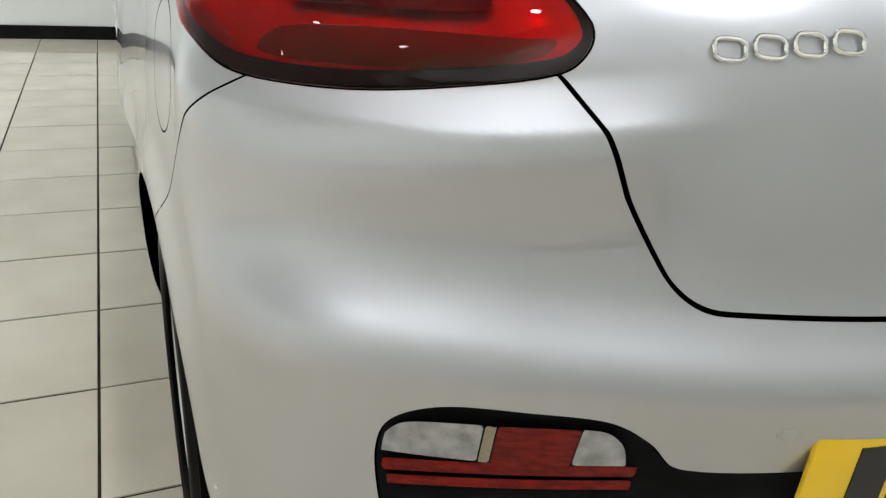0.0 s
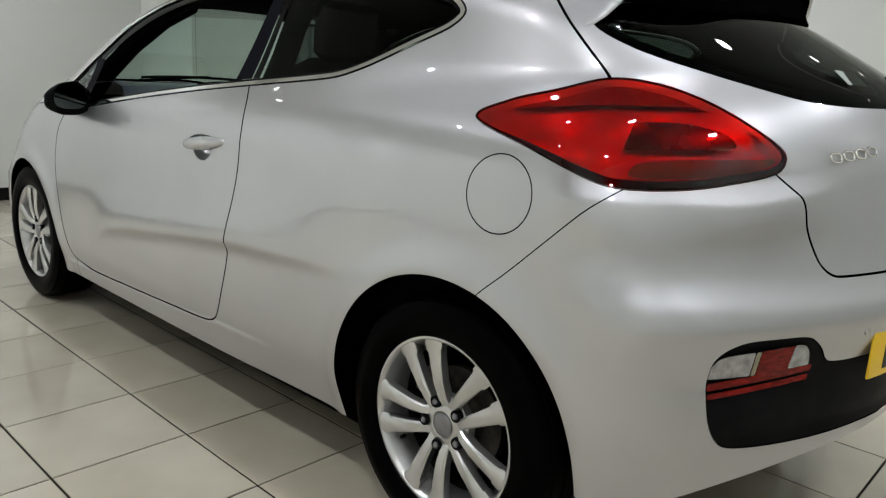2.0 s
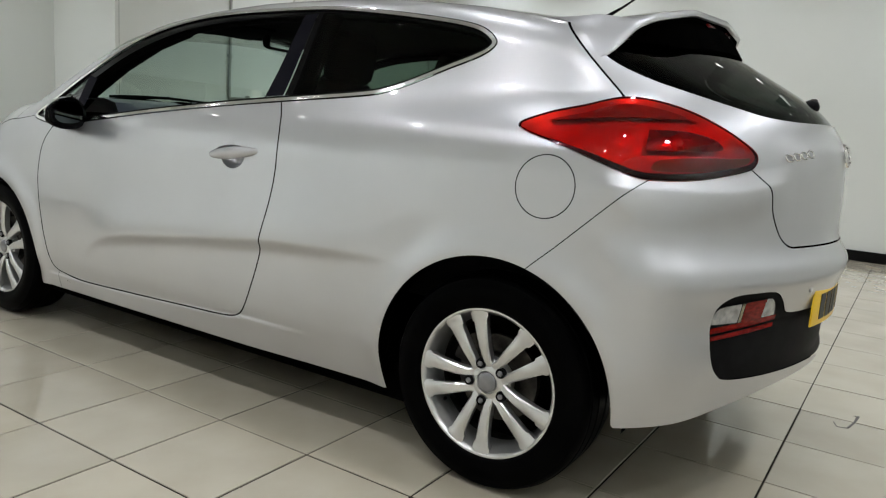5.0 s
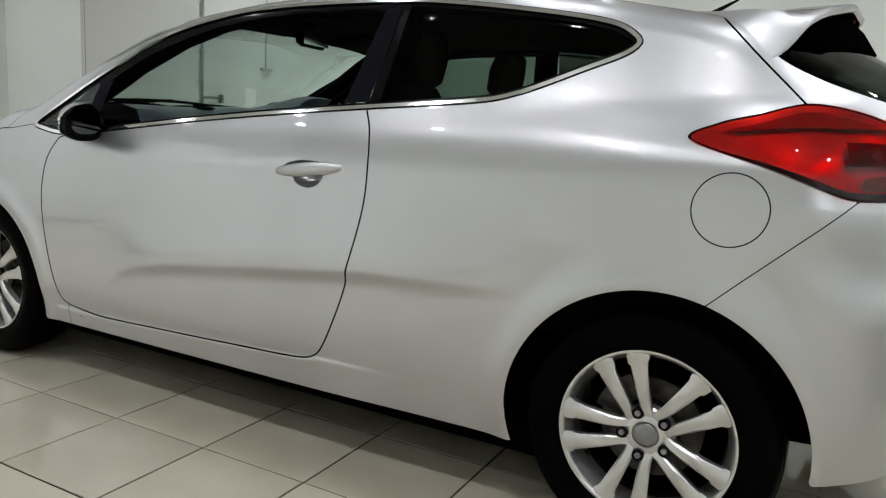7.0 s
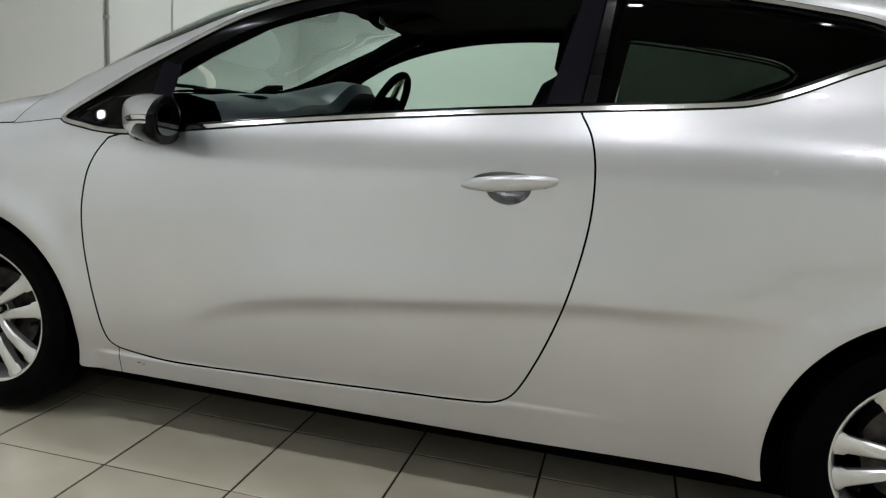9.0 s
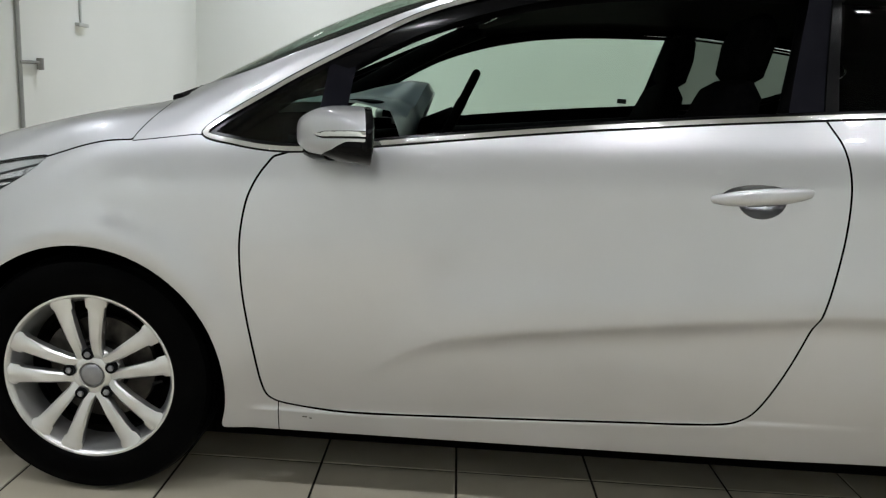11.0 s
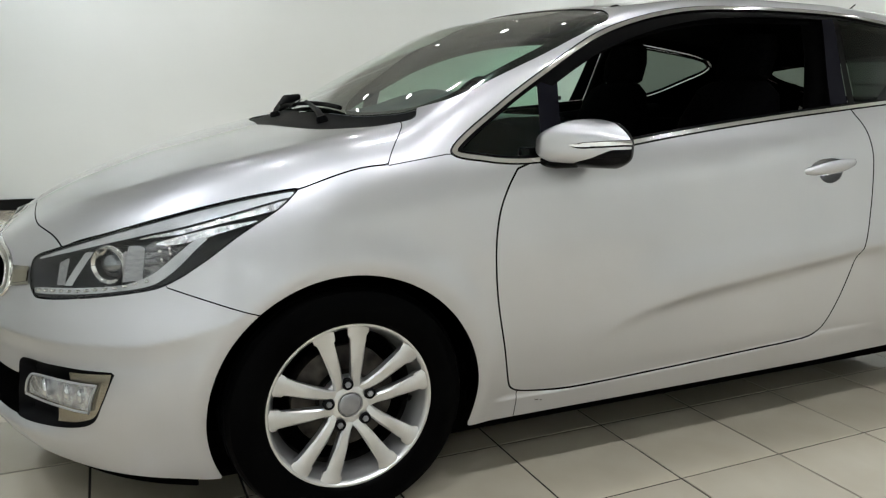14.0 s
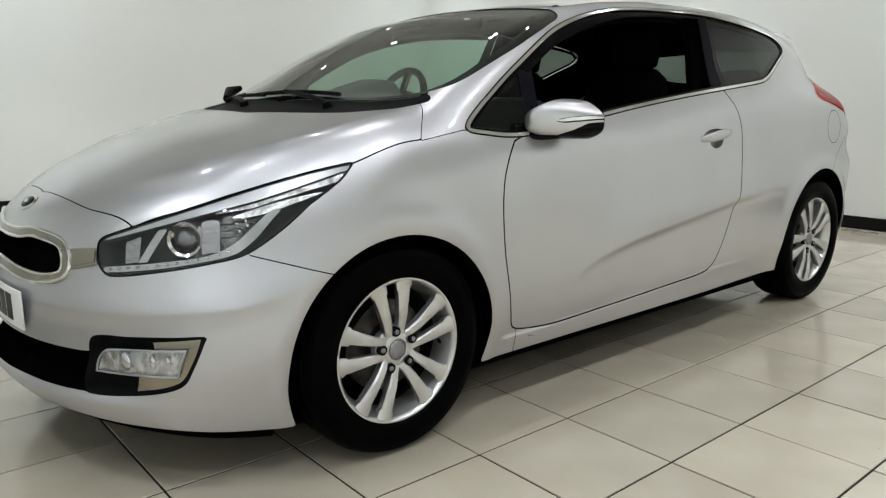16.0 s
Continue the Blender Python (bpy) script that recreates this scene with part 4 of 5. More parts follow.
for sign in (1, -1):
    pocket = panel("fog_lamp_pocket", fog, BLACK_PLASTIC, nose, "black fog lamp recess", hollow(inside_outline(col(fog)[1], col(fog)[2], FOG_FRONT), 0.034, 0.001, 0.016), both=False, one_side=sign < 0)
    fog_d = lambda x, y, z: inside_outline(y, z, FOG_FRONT)
    lamp_part(lambda x, y, z: area(y, z, [(0.644, 0.434), (0.644, 0.434), (0.731, 0.444), (0.731, 0.444), (0.726, 0.40), (0.706, 0.340), (0.676, 0.312), (0.600, 0.299), (0.600, 0.299), (0.612, 0.348), (0.612, 0.348), (0.66, 0.36)]),
              fog, "bezel", SATIN, pocket, "satin bronze L-shaped bezel", -0.016, sign)
    lens_o = [(0.505, 0.345), (0.505, 0.345), (0.520, 0.385), (0.545, 0.408), (0.712, 0.417), (0.712, 0.417), (0.697, 0.345), (0.697, 0.345)]
    lamp_part(lambda x, y, z: area(y, z, lens_o), fog, "reflector", FLUTED, pocket, "silvered reflector", -0.014, sign)
    rim_line = []
    for yy, zz in rounded(lens_o, 6):
        p = on_shell(np.array([[3.0, yy, zz]]), np.array([[1.0, 0, 0]]))[0]
        rim_line.append(p - shell_normal(p[None])[0] * 0.006)
    part("lens_rim", flip(tube(rim_line, 0.0028, 8, cyclic=True), sign), BROW, pocket, "pale lens rim")
    for yy, rr, wide in ((0.575, 0.026, 1.5), (0.640, 0.021, 0.7), (0.672, 0.018, 0.6)):
        p = on_shell(np.array([[3.0, yy, 0.383]]), np.array([[1.0, 0, 0]]))[0]
        part("reflector_bowl", flip(ball(Vector(p) + Vector((-0.016, 0, 0)), rr, (0.45, wide, 1)), sign), BOWL, pocket, "silvered bowl")
    lamp_part(lambda x, y, z: area(y, z, lens_o), fog, "lens", LENS, pocket, "clear fog lamp lens", -0.002, sign)


def plate(name, at, turn, material, label, bend):
    """A number plate whose characters are plain bars."""
    bm = box(-0.26, -0.055, -0.003, 0.26, 0.055, 0.003, 0.0025)
    for k in range(1, 16):
        bmesh.ops.bisect_plane(bm, geom=bm.verts[:] + bm.edges[:] + bm.faces[:], plane_co=(-0.26 + 0.0325 * k, 0, 0), plane_no=(1, 0, 0))
    for v in bm.verts:
        v.co.z -= bend * v.co.x ** 2
    ob = part(name, bm, material, car, label)
    ob.matrix_basis = at @ turn
    px = -0.205
    for k, w in enumerate([0.045, 0.045, 0.03, 0.045, 0.0, 0.045, 0.045, 0.045]):
        if w:
            bm = box(px, -0.038, 0.002, px + w, 0.038, 0.0046)
            for v in bm.verts:
                v.co.z -= bend * v.co.x ** 2
            part("character_bar", bm, INK, ob, "plain black bar")
        px += (w or 0.02) + 0.011
    return ob


plate("front_plate", Matrix.Translation((3.526, 0, 0.472)), Matrix(((0, 0, 1), (1, 0, 0), (0, 1, 0))).to_4x4(), PLATE_WHITE, "white number plate with black bars", 0.3)
plate("rear_plate", Matrix.Translation((-0.770, 0, 0.580)), Matrix(((0, 0, -1), (-1, 0, 0), (0, 1, 0))).to_4x4(), PLATE_YELLOW, "yellow number plate with black bars", 0.46)

# ---------------------------------------------------------------- rear bumper insert, lamps and sensors
insert = panel("bumper_insert", diffuser, BLACK_PLASTIC, tail, "black textured bumper insert", hollow(inside_outline(col(diffuser)[1], col(diffuser)[2], REAR_DIFFUSER), 0.013, 0.001, 0.014))
for sign in (1, -1):
    base = lambda y: np.interp(y, [0.434, 0.662], [0.580, 0.563])
    lamp_o = [(0.667, 0.572), (0.666, 0.592), (0.647, 0.614), (0.58, 0.622), (0.472, 0.629), (0.445, 0.61), (0.432, 0.572), (0.432, 0.572)]
    cell = lambda lo, hi: (lambda x, y, z: np.maximum(np.maximum(area(y, z, lamp_o), base(y) - z), np.maximum(lo - y, y - hi)))
    lamp_part(cell(0.576, 0.68), diffuser, "reversing_lamp", CLEAR_CELL, tail, "clear reversing lamp", -0.005, sign)
    lamp_part(cell(0.5645, 0.5745), diffuser, "lamp_divider", SATIN, tail, "dull tan divider", -0.004, sign)
    lamp_part(cell(0.488, 0.563), diffuser, "rear_fog_lamp", RED_PLASTIC, tail, "red rear fog lamp", -0.004, sign)
    lamp_part(cell(0.43, 0.4865), diffuser, "inner_lamp", CLEAR_CELL, tail, "clear inner lamp cell", -0.005, sign)
    strip = lambda lo, hi: (lambda x, y, z: np.maximum(np.maximum(base(y) - hi - z, z - base(y) + lo), np.maximum(0.422 - y, y - 0.664)))
    lamp_part(strip(0.001, 0.016), diffuser, "reflector", RED_PLASTIC, tail, "red reflector strip", -0.005, sign)
    lamp_part(strip(0.024, 0.036), diffuser, "lower_reflector", RED_PLASTIC, tail, "thin red reflector", -0.008, sign)
    part("parking_sensor", flip(disc_ring(on_shell(np.array([[-0.3, 0.30, 0.645]]), np.array([[-1.0, 0, 0]]))[0], (-1, 0.25, 0.05), [(0.0, 0.002), (0.008, 0.002), (0.009, 0.0005), (0.0108, 0.0005), (0.0108, -0.003)], 20), sign), PAINT, tail, "round silver parking sensor")


chin = clip(shell_half, np.maximum(np.maximum(col(shell_half)[2] - bottom_edge(col(shell_half)[0]) - 0.004, bottom_edge(col(shell_half)[0]) - 0.034 - col(shell_half)[2]), 3.02 - col(shell_half)[0]))
panel("chin", chin, DARK, nose, "black lower lip", -0.008)


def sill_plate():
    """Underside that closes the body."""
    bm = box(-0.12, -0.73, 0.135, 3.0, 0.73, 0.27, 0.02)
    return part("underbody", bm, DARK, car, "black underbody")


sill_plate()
# unseen slab, added to keep bounced light from under the nose
part("front_light_block", box(2.98, -0.5, 0.19, 3.27, 0.5, 0.225, 0.02), DARK, car, "black slab added under the nose to block light")
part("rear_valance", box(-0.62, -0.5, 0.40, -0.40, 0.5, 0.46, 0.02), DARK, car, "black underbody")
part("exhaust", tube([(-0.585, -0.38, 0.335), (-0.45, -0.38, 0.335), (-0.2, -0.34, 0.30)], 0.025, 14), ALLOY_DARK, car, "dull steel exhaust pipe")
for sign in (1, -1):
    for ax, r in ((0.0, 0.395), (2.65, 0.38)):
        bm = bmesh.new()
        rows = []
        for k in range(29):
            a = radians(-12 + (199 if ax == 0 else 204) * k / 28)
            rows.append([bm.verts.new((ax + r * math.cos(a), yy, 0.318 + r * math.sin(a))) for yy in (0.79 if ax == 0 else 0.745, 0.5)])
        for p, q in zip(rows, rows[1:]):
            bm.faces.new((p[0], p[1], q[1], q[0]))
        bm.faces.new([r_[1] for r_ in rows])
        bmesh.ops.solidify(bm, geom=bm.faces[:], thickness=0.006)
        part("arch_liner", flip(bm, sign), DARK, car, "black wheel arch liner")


# ---------------------------------------------------------------- wheels
def spoke(angle, side_sign):
    """One arm of a double spoke: narrow at the hub, broad and bevelled at the rim."""
    rows = [(0.034, 0.024, 0.0125, -0.018, 0.030), (0.060, 0.0225, 0.0125, -0.008, 0.030), (0.10, 0.0285, 0.0155, 0.0, 0.030), (0.150, 0.0375, 0.0190, 0.001, 0.030), (0.176, 0.0425, 0.0215, 0.0, 0.030), (0.182, 0.0435, 0.0270, 0.0, 0.030), (0.213, 0.0490, 0.0305, 0.0, 0.022)]
    bm = bmesh.new()
    rings = []
    for r, off, w, face, deep in rows:
        c = side_sign * off
        rings.append([bm.verts.new(p) for p in ((r, face - 0.005, c - w), (r, face, c - w * 0.66), (r, face, c + w * 0.66), (r, face - 0.005, c + w), (r, face - deep, c + w * 0.8), (r, face - deep, c - w * 0.8))])
    for p, q in zip(rings, rings[1:]):
        for j in range(6):
            bm.faces.new((p[j], p[(j + 1) % 6], q[(j + 1) % 6], q[j]))
    bm.faces.new(rings[0])
    bm.faces.new(rings[-1][::-1])
    bm.transform(Matrix.Rotation(angle, 4, "Y"))
    return bm


def wheel(at, turn, front, valve_turn):
    """A wheel whose outer face looks along +y at y = 0."""
    rim = part("wheel", lathe([(0.2165, -0.004), (0.2185, -0.001), (0.2175, 0.002), (0.212, 0.002), (0.206, -0.003), (0.203, -0.012), (0.198, -0.022), (0.190, -0.045), (0.186, -0.075)], 80),
               ALLOY, car, "sixteen-inch silver alloy wheel with five double spokes")
    # the silver barrel's deep part takes the dark colour as shade
    part("barrel", lathe([(0.186, -0.075), (0.182, -0.11), (0.186, -0.16), (0.2, -0.17), (0.2165, -0.17)], 64), ALLOY_DARK, rim, "inner rim barrel darkened for depth shade")
    part("tyre", lathe([(0.216, 0.0), (0.220, 0.007), (0.228, 0.012), (0.236, 0.0115), (0.240, 0.0135), (0.262, 0.0155), (0.282, 0.012), (0.296, 0.004), (0.300, 0.0035), (0.306, -0.005), (0.3115, -0.018), (0.3115, -0.024), (0.3145, -0.027), (0.316, -0.06), (0.3125, -0.063),
                        (0.3125, -0.069), (0.316, -0.072), (0.316, -0.115), (0.3125, -0.118), (0.3125, -0.124), (0.316, -0.127), (0.3145, -0.165), (0.306, -0.185), (0.28, -0.195), (0.23, -0.19), (0.216, -0.175)], 96), TYRE, rim, "black road tyre")
    for k in range(5):
        a = radians(90 + 72 * k) + turn
        for s in (1, -1):
            part("spoke", spoke(-a, s), ALLOY, rim)
        part("lug_nut", disc_ring((0.0571 * math.cos(a), -0.0060, 0.0571 * math.sin(a)), (0, 1, 0), [(0.0, 0.003), (0.005, 0.004), (0.0080, 0.002), (0.0085, -0.012), (0.0, -0.012)], 6), HUB_GREY, rim, "steel wheel nut")
        # the pocket's shade round the nut is a black ring
        part("nut_shade", disc_ring((0.0571 * math.cos(a), -0.0065, 0.0571 * math.sin(a)), (0, 1, 0), [(0.0, -0.002), (0.0115, -0.002), (0.0125, 0.0), (0.0145, 0.0), (0.0150, -0.004), (0.0150, -0.014)], 20), BLACK_PLASTIC, rim, "black ring for the shade of the nut recess")
    part("hub", lathe([(0.0, -0.016), (0.030, -0.016), (0.034, -0.012), (0.046, -0.013), (0.058, -0.020), (0.068, -0.030), (0.070, -0.05), (0.0, -0.05)], 48), ALLOY, rim)
    part("hub_cap", lathe([(0.0, -0.0065), (0.018, -0.007), (0.027, -0.009), (0.0295, -0.012), (0.0295, -0.02)], 40), HUB_GREY, rim, "grey round hub cap")
    part("valve", tube([(0.172 * math.cos(valve_turn), -0.032, 0.172 * math.sin(valve_turn)), (0.160 * math.cos(valve_turn), -0.012, 0.160 * math.sin(valve_turn))], 0.005, 8), RUBBER, rim, "black rubber valve")
    part("brake_disc", lathe([(0.06, -0.075), (0.138 if front else 0.128, -0.075), (0.138 if front else 0.128, -0.095), (0.06, -0.095)], 48), ALLOY_DARK, rim, "worn iron brake disc")
    part("brake_drum", lathe([(0.0, -0.055), (0.07, -0.058), (0.075, -0.075), (0.0, -0.075)], 36), ALLOY_DARK, rim)
    part("caliper", prism([(0.145 * math.cos(q), 0.145 * math.sin(q)) for q in np.linspace(0.25, 1.15, 9)] + [(0.085 * math.cos(q), 0.085 * math.sin(q)) for q in np.linspace(1.15, 0.25, 9)], -0.13, -0.055, 0.006), ALLOY_DARK, rim, "rusty brake caliper")
    # shade between the spokes, put in as a near-black disc
    part("spoke_gap_shade", lathe([(0.0, -0.14), (0.186, -0.14), (0.186, -0.145), (0.0, -0.145)], 40), DARK, rim, "near-black disc for the shade behind the spokes")
    rim.matrix_basis = at
    return rim


HUB_Y = 0.826
wheel(pose(0, HUB_Y, 0.3165), radians(-23.5), False, radians(-32))
wheel(pose(2.65, HUB_Y, 0.3165), radians(-7), True, radians(184))
wheel(pose(0, -HUB_Y, 0.3165, 0, 0, 180), radians(40), False, radians(70))
wheel(pose(2.65, -HUB_Y, 0.3165, 0, 0, 180), radians(15), True, radians(20))


# ---------------------------------------------------------------- door mirrors


def ellipsoid(at, radii, n=40, m=24, power=0.75):
    """Points and triangles of a squared-off ellipsoid."""
    u = np.linspace(0, 2 * math.pi, n, endpoint=False)
    v = np.linspace(-math.pi / 2, math.pi / 2, m)
    f = lambda t: np.sign(t) * np.abs(t) ** power
    P = np.array([(radii[0] * f(math.cos(b)) * f(math.cos(a)), radii[1] * f(math.cos(b)) * f(math.sin(a)), radii[2] * f(math.sin(b))) for b in v for a in u]) + np.array(at)
    i, j = np.meshgrid(np.arange(m - 1), np.arange(n), indexing="ij")
    a, b = (i * n + j).ravel(), (i * n + (j + 1) % n).ravel()
    return P, np.concatenate([np.stack([a, b, b + n], 1), np.stack([a, b + n, a + n], 1)])


def free_part(name, mesh, material, parent, label="", sign=1):
    V, F = mesh
    me = bpy.data.meshes.new(name)
    me.from_pydata((V * np.array([1, sign, 1])).tolist(), [], (F[:, ::-1] if sign < 0 else F).tolist())
    me.validate()
    ob = finish(name, me, material, parent, label)
    return ob


MIRROR_PLAN = rounded([(1.968, 0.806), (1.968, 0.806), (1.938, 0.976), (1.938, 0.976), (1.957, 0.985), (2.0, 0.960), (2.05, 0.920), (2.10, 0.876), (2.132, 0.838), (2.129, 0.808), (2.10, 0.797)], 7)
MIRROR_MID = np.array([1.953, 0.891])
GLASS_WAY, GLASS_OUT = np.array([-0.174, 0.985]), np.array([-0.985, -0.174])


def mirror_body():
    """A swept-back housing, flat at the glass, that thins towards its outer tip."""
    V = []
    n, m = len(MIRROR_PLAN), 27
    for v in np.sin(np.linspace(-math.pi / 2, math.pi / 2, m)):
        shrink = (1 - min(abs(v), 1.0) ** 3.6) ** 0.42
        for p in MIRROR_PLAN:
            q = MIRROR_MID + (p - MIRROR_MID) * shrink
            out = (q[1] - 0.80) / 0.18
            top = np.interp(out, [0, 0.35, 0.7, 1.05], [1.012, 1.037, 1.028, 1.002])
            low = np.interp(out, [0, 0.3, 0.7, 1.05], [0.914, 0.906, 0.906, 0.918])
            V.append((q[0], q[1], (top + low) / 2 + v * (top - low) / 2))
    i, j = np.meshgrid(np.arange(m - 1), np.arange(n), indexing="ij")
    a, b = (i * n + j).ravel(), (i * n + (j + 1) % n).ravel()
    return np.array(V), np.concatenate([np.stack([a, a + n, b + n], 1), np.stack([a, b + n, b], 1)])


def mirror_values(V):
    """How far out along the mirror, and how far in front of its glass, points lie."""
    return (V[:, 1] - 0.80) / 0.18, -(V[:, :2] - MIRROR_MID) @ GLASS_OUT


def swell(mesh, k):
    mid = np.array([1.99, 0.89, 0.965])
    return (mesh[0] - mid) * k + mid, mesh[1]


for sign in (1, -1):
    V, F = mirror_body()
    out, ahead = mirror_values(V)
    paint_low = np.interp(out, [0, 0.5, 0.72, 0.9, 1.1], [0.924, 0.922, 0.938, 0.960, 0.964])
    cap, base = split((V, F), np.maximum(paint_low - V[:, 2], 0.016 - ahead), 0.0)
    mirror = free_part("door_mirror", cap, PAINT, car, "silver door mirror with black base", sign)
    free_part("mirror_base", base, GLOSS_BLACK, mirror, "gloss black lower half", sign)
    out, ahead = mirror_values(cap[0])
    centre = 0.9655 + 0.012 * np.clip((out - 0.5) / 0.5, 0, 1)
    wide = 0.0085 * np.clip((out - 0.45) / 0.2, 0, 1)
    bed = clip(cap, np.maximum(np.abs(cap[0][:, 2] - centre) - wide, 0.47 - out))
    free_part("indicator_bed", swell(bed, 1.012), GLOSS_BLACK, mirror, "black strip bed", sign)
    lit = clip(cap, np.maximum(np.abs(cap[0][:, 2] - centre - 0.0015) - wide * 0.62, 0.52 - out))
    free_part("indicator", swell(lit, 1.022), CHROME, mirror, "bright indicator strip", sign)
    ring = [(math.cos(a), math.sin(a)) for a in np.linspace(0, 2 * math.pi, 40, endpoint=False)]
    power = lambda t: math.copysign(abs(t) ** 0.72, t)
    bm = bmesh.new()
    rows = []
    for lift in (0.0, 0.004):
        c = MIRROR_MID + GLASS_OUT * lift
        rows.append([bm.verts.new((c[0] + GLASS_WAY[0] * 0.066 * power(a), c[1] + GLASS_WAY[1] * 0.066 * power(a), 0.973 + 0.043 * power(b))) for a, b in ring])
    bm.faces.new(rows[1])
    for k in range(40):
        bm.faces.new((rows[0][k], rows[0][(k + 1) % 40], rows[1][(k + 1) % 40], rows[1][k]))
    part("mirror_glass", flip(bm, sign), MIRROR, mirror, "silvered mirror glass")
    part("mirror_foot", flip(tube([(2.105, 0.775, 0.925), (2.095, 0.80, 0.922), (2.075, 0.835, 0.918), (2.04, 0.875, 0.920)], [0.034, 0.035, 0.030, 0.024], 14, flat=0.5), sign), GLOSS_BLACK, mirror, "black mirror foot")
    part("mirror_patch", flip(box(2.055, 0.775, 0.918, 2.165, 0.800, 0.958, 0.008), sign), GLOSS_BLACK, mirror, "black mirror mount")

# ---------------------------------------------------------------- roof spoiler with its brake lamp
SPOILER_X = curve([0.0, 0.3, 0.47, 0.57, 0.61], [-0.336, -0.314, -0.250, -0.184, -0.146], 0.02)
SPOILER_Z = curve([0.0, 0.3, 0.47, 0.57, 0.61], [1.424, 1.414, 1.376, 1.318, 1.266], 0.02)


def roof_z(x, y):
    lo, hi = 0.9, 1.6
    for _ in range(30):
        m = (lo + hi) / 2
        lo, hi = (m, hi) if shell(np.array([x]), np.array([y]), np.array([m]))[0] < 0 else (lo, m)
    return lo


def spoiler():
    top, under, lamp = bmesh.new(), bmesh.new(), bmesh.new()
    rows_t, rows_u = [], []
    for yy in np.linspace(-0.6, 0.6, 81):
        a = abs(yy)
        xe, ze = float(SPOILER_X(a)), float(SPOILER_Z(a))
        tuck = float(step(a, 0.51, 0.60))
        ze = ze * (1 - tuck) + (roof_z(xe, a) + 0.002) * tuck
        xs = min(-0.035 - 0.02 * a, xe + 0.30) if a < 0.5 else xe + 0.30 * (0.605 - a) / 0.105
        zs = roof_z(xs, a) + 0.001
        line = []
        for k in range(13):
            q = k / 12
            xx = xs + (xe - xs) * q
            here = roof_z(xx, a) + 0.001
            flat_z = zs + (ze - zs) * q + 0.007 * (1 - tuck) * math.sin(math.pi * q)
            follow = here + max(ze - roof_z(xe, a), 0.0) * q ** 1.4
            blend = float(step(a, 0.30, 0.46))
            line.append((xx, yy, max(here, flat_z * (1 - blend) + follow * blend)))
        full = 1 - 0.6 * tuck
        line += [(xe - 0.007 * full, yy, ze - 0.004 * full), (xe - 0.010 * full, yy, ze - 0.011 * full), (xe - 0.008 * full, yy, ze - 0.018 * full), (xe - 0.001, yy, ze - 0.022 * full)]
        rows_t.append([top.verts.new(p) for p in line])
        gz = min(1.306, ze - 0.02)
        lo, hi = -0.5, 0.0
        for _ in range(24):
            gx = (lo + hi) / 2
            lo, hi = (gx, hi) if roof_z(gx, a) < gz else (lo, gx)
        gz += 0.004
        low = [(xe - 0.002, yy, ze - 0.020 * full), (xe + 0.014, yy, ze - 0.026 * full), (0.55 * xe + 0.45 * gx + 0.004, yy, 0.5 * ze + 0.5 * gz), (gx - 0.004, yy, gz), (gx + 0.002, yy, gz - 0.012)]
        if a < 0.572:
            rows_u.append([under.verts.new(p) for p in low])
    for bm, rows in ((top, rows_t), (under, rows_u)):
        for p, q in zip(rows, rows[1:]):
            for k in range(len(p) - 1):
                bm.faces.new((p[k], q[k], q[k + 1], p[k + 1]))
    ob = part("spoiler", top, PAINT, car, "silver roof spoiler")
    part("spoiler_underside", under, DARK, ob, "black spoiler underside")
    part("brake_lamp", box(-0.322, -0.15, 1.372, -0.294, 0.15, 1.396, 0.004), RED_PLASTIC, ob, "red high brake lamp")


spoiler()

# ---------------------------------------------------------------- badges, wipers, aerial


def on_tail(yy, zz, lift=0.003):
    p = on_shell(np.array([[-0.3, yy, zz]]), np.array([[-1.0, 0, 0]]))[0]
    n = shell_normal(p[None])[0]
    return Vector(p + n * lift), Vector(n)


def badge_ring(yy, zz, w, h, thick, name, label, closed=True):
    pts = []
    for k in range(28):
        a = 2 * math.pi * k / 28 + 0.3
        if not closed and k > 23:
            break
        c, s = math.cos(a), math.sin(a)
        p, n = on_tail(yy + w * math.copysign(abs(c) ** 0.6, c), zz + h * math.copysign(abs(s) ** 0.6, s), 0.004)
        pts.append(p)
    return part(name, tube(pts, thick, 8, cyclic=closed), CHROME, tailgate, label)


for k in range(4):
    badge_ring(0.398 - 0.030 * k, 1.003 + 0.0045 * k, 0.0115, 0.0085, 0.0023, "model_badge_shape", "plain chrome badge shape")
badge_ring(0.0, 1.018, 0.058, 0.030, 0.006, "tail_emblem", "oval chrome emblem")
badge_ring(0.0, 1.018, 0.034, 0.015, 0.004, "emblem_core", "chrome emblem core")
for k in range(2):
    badge_ring(-0.33 - 0.04 * k, 1.005, 0.013, 0.012, 0.003, "trim_badge_shape", "plain chrome badge shape")
ov = ellipsoid((0, 0, 0), (0.062, 0.031, 0.006), power=1.0)
spot_p = on_shell(np.array([[3.0, 0.0, 0.735]]), np.array([[1.0, 0, 0]]))[0]
spot_n = Vector(shell_normal(spot_p[None])[0])
turn_n = Matrix((Vector((0, 1, 0)), spot_n.cross(Vector((0, 1, 0))), spot_n)).transposed().to_4x4()
ob = free_part("nose_emblem", ov, CHROME, car, "oval chrome emblem")
ob.matrix_basis = Matrix.Translation(spot_p) @ turn_n
ob2 = free_part("emblem_inlay", (ov[0] * np.array([0.84, 0.78, 1.6]), ov[1]), GLOSS_BLACK, ob, "dark emblem inlay")
ob3 = free_part("emblem_core", (ov[0] * np.array([0.5, 0.35, 1.95]), ov[1]), CHROME, ob, "chrome emblem core")


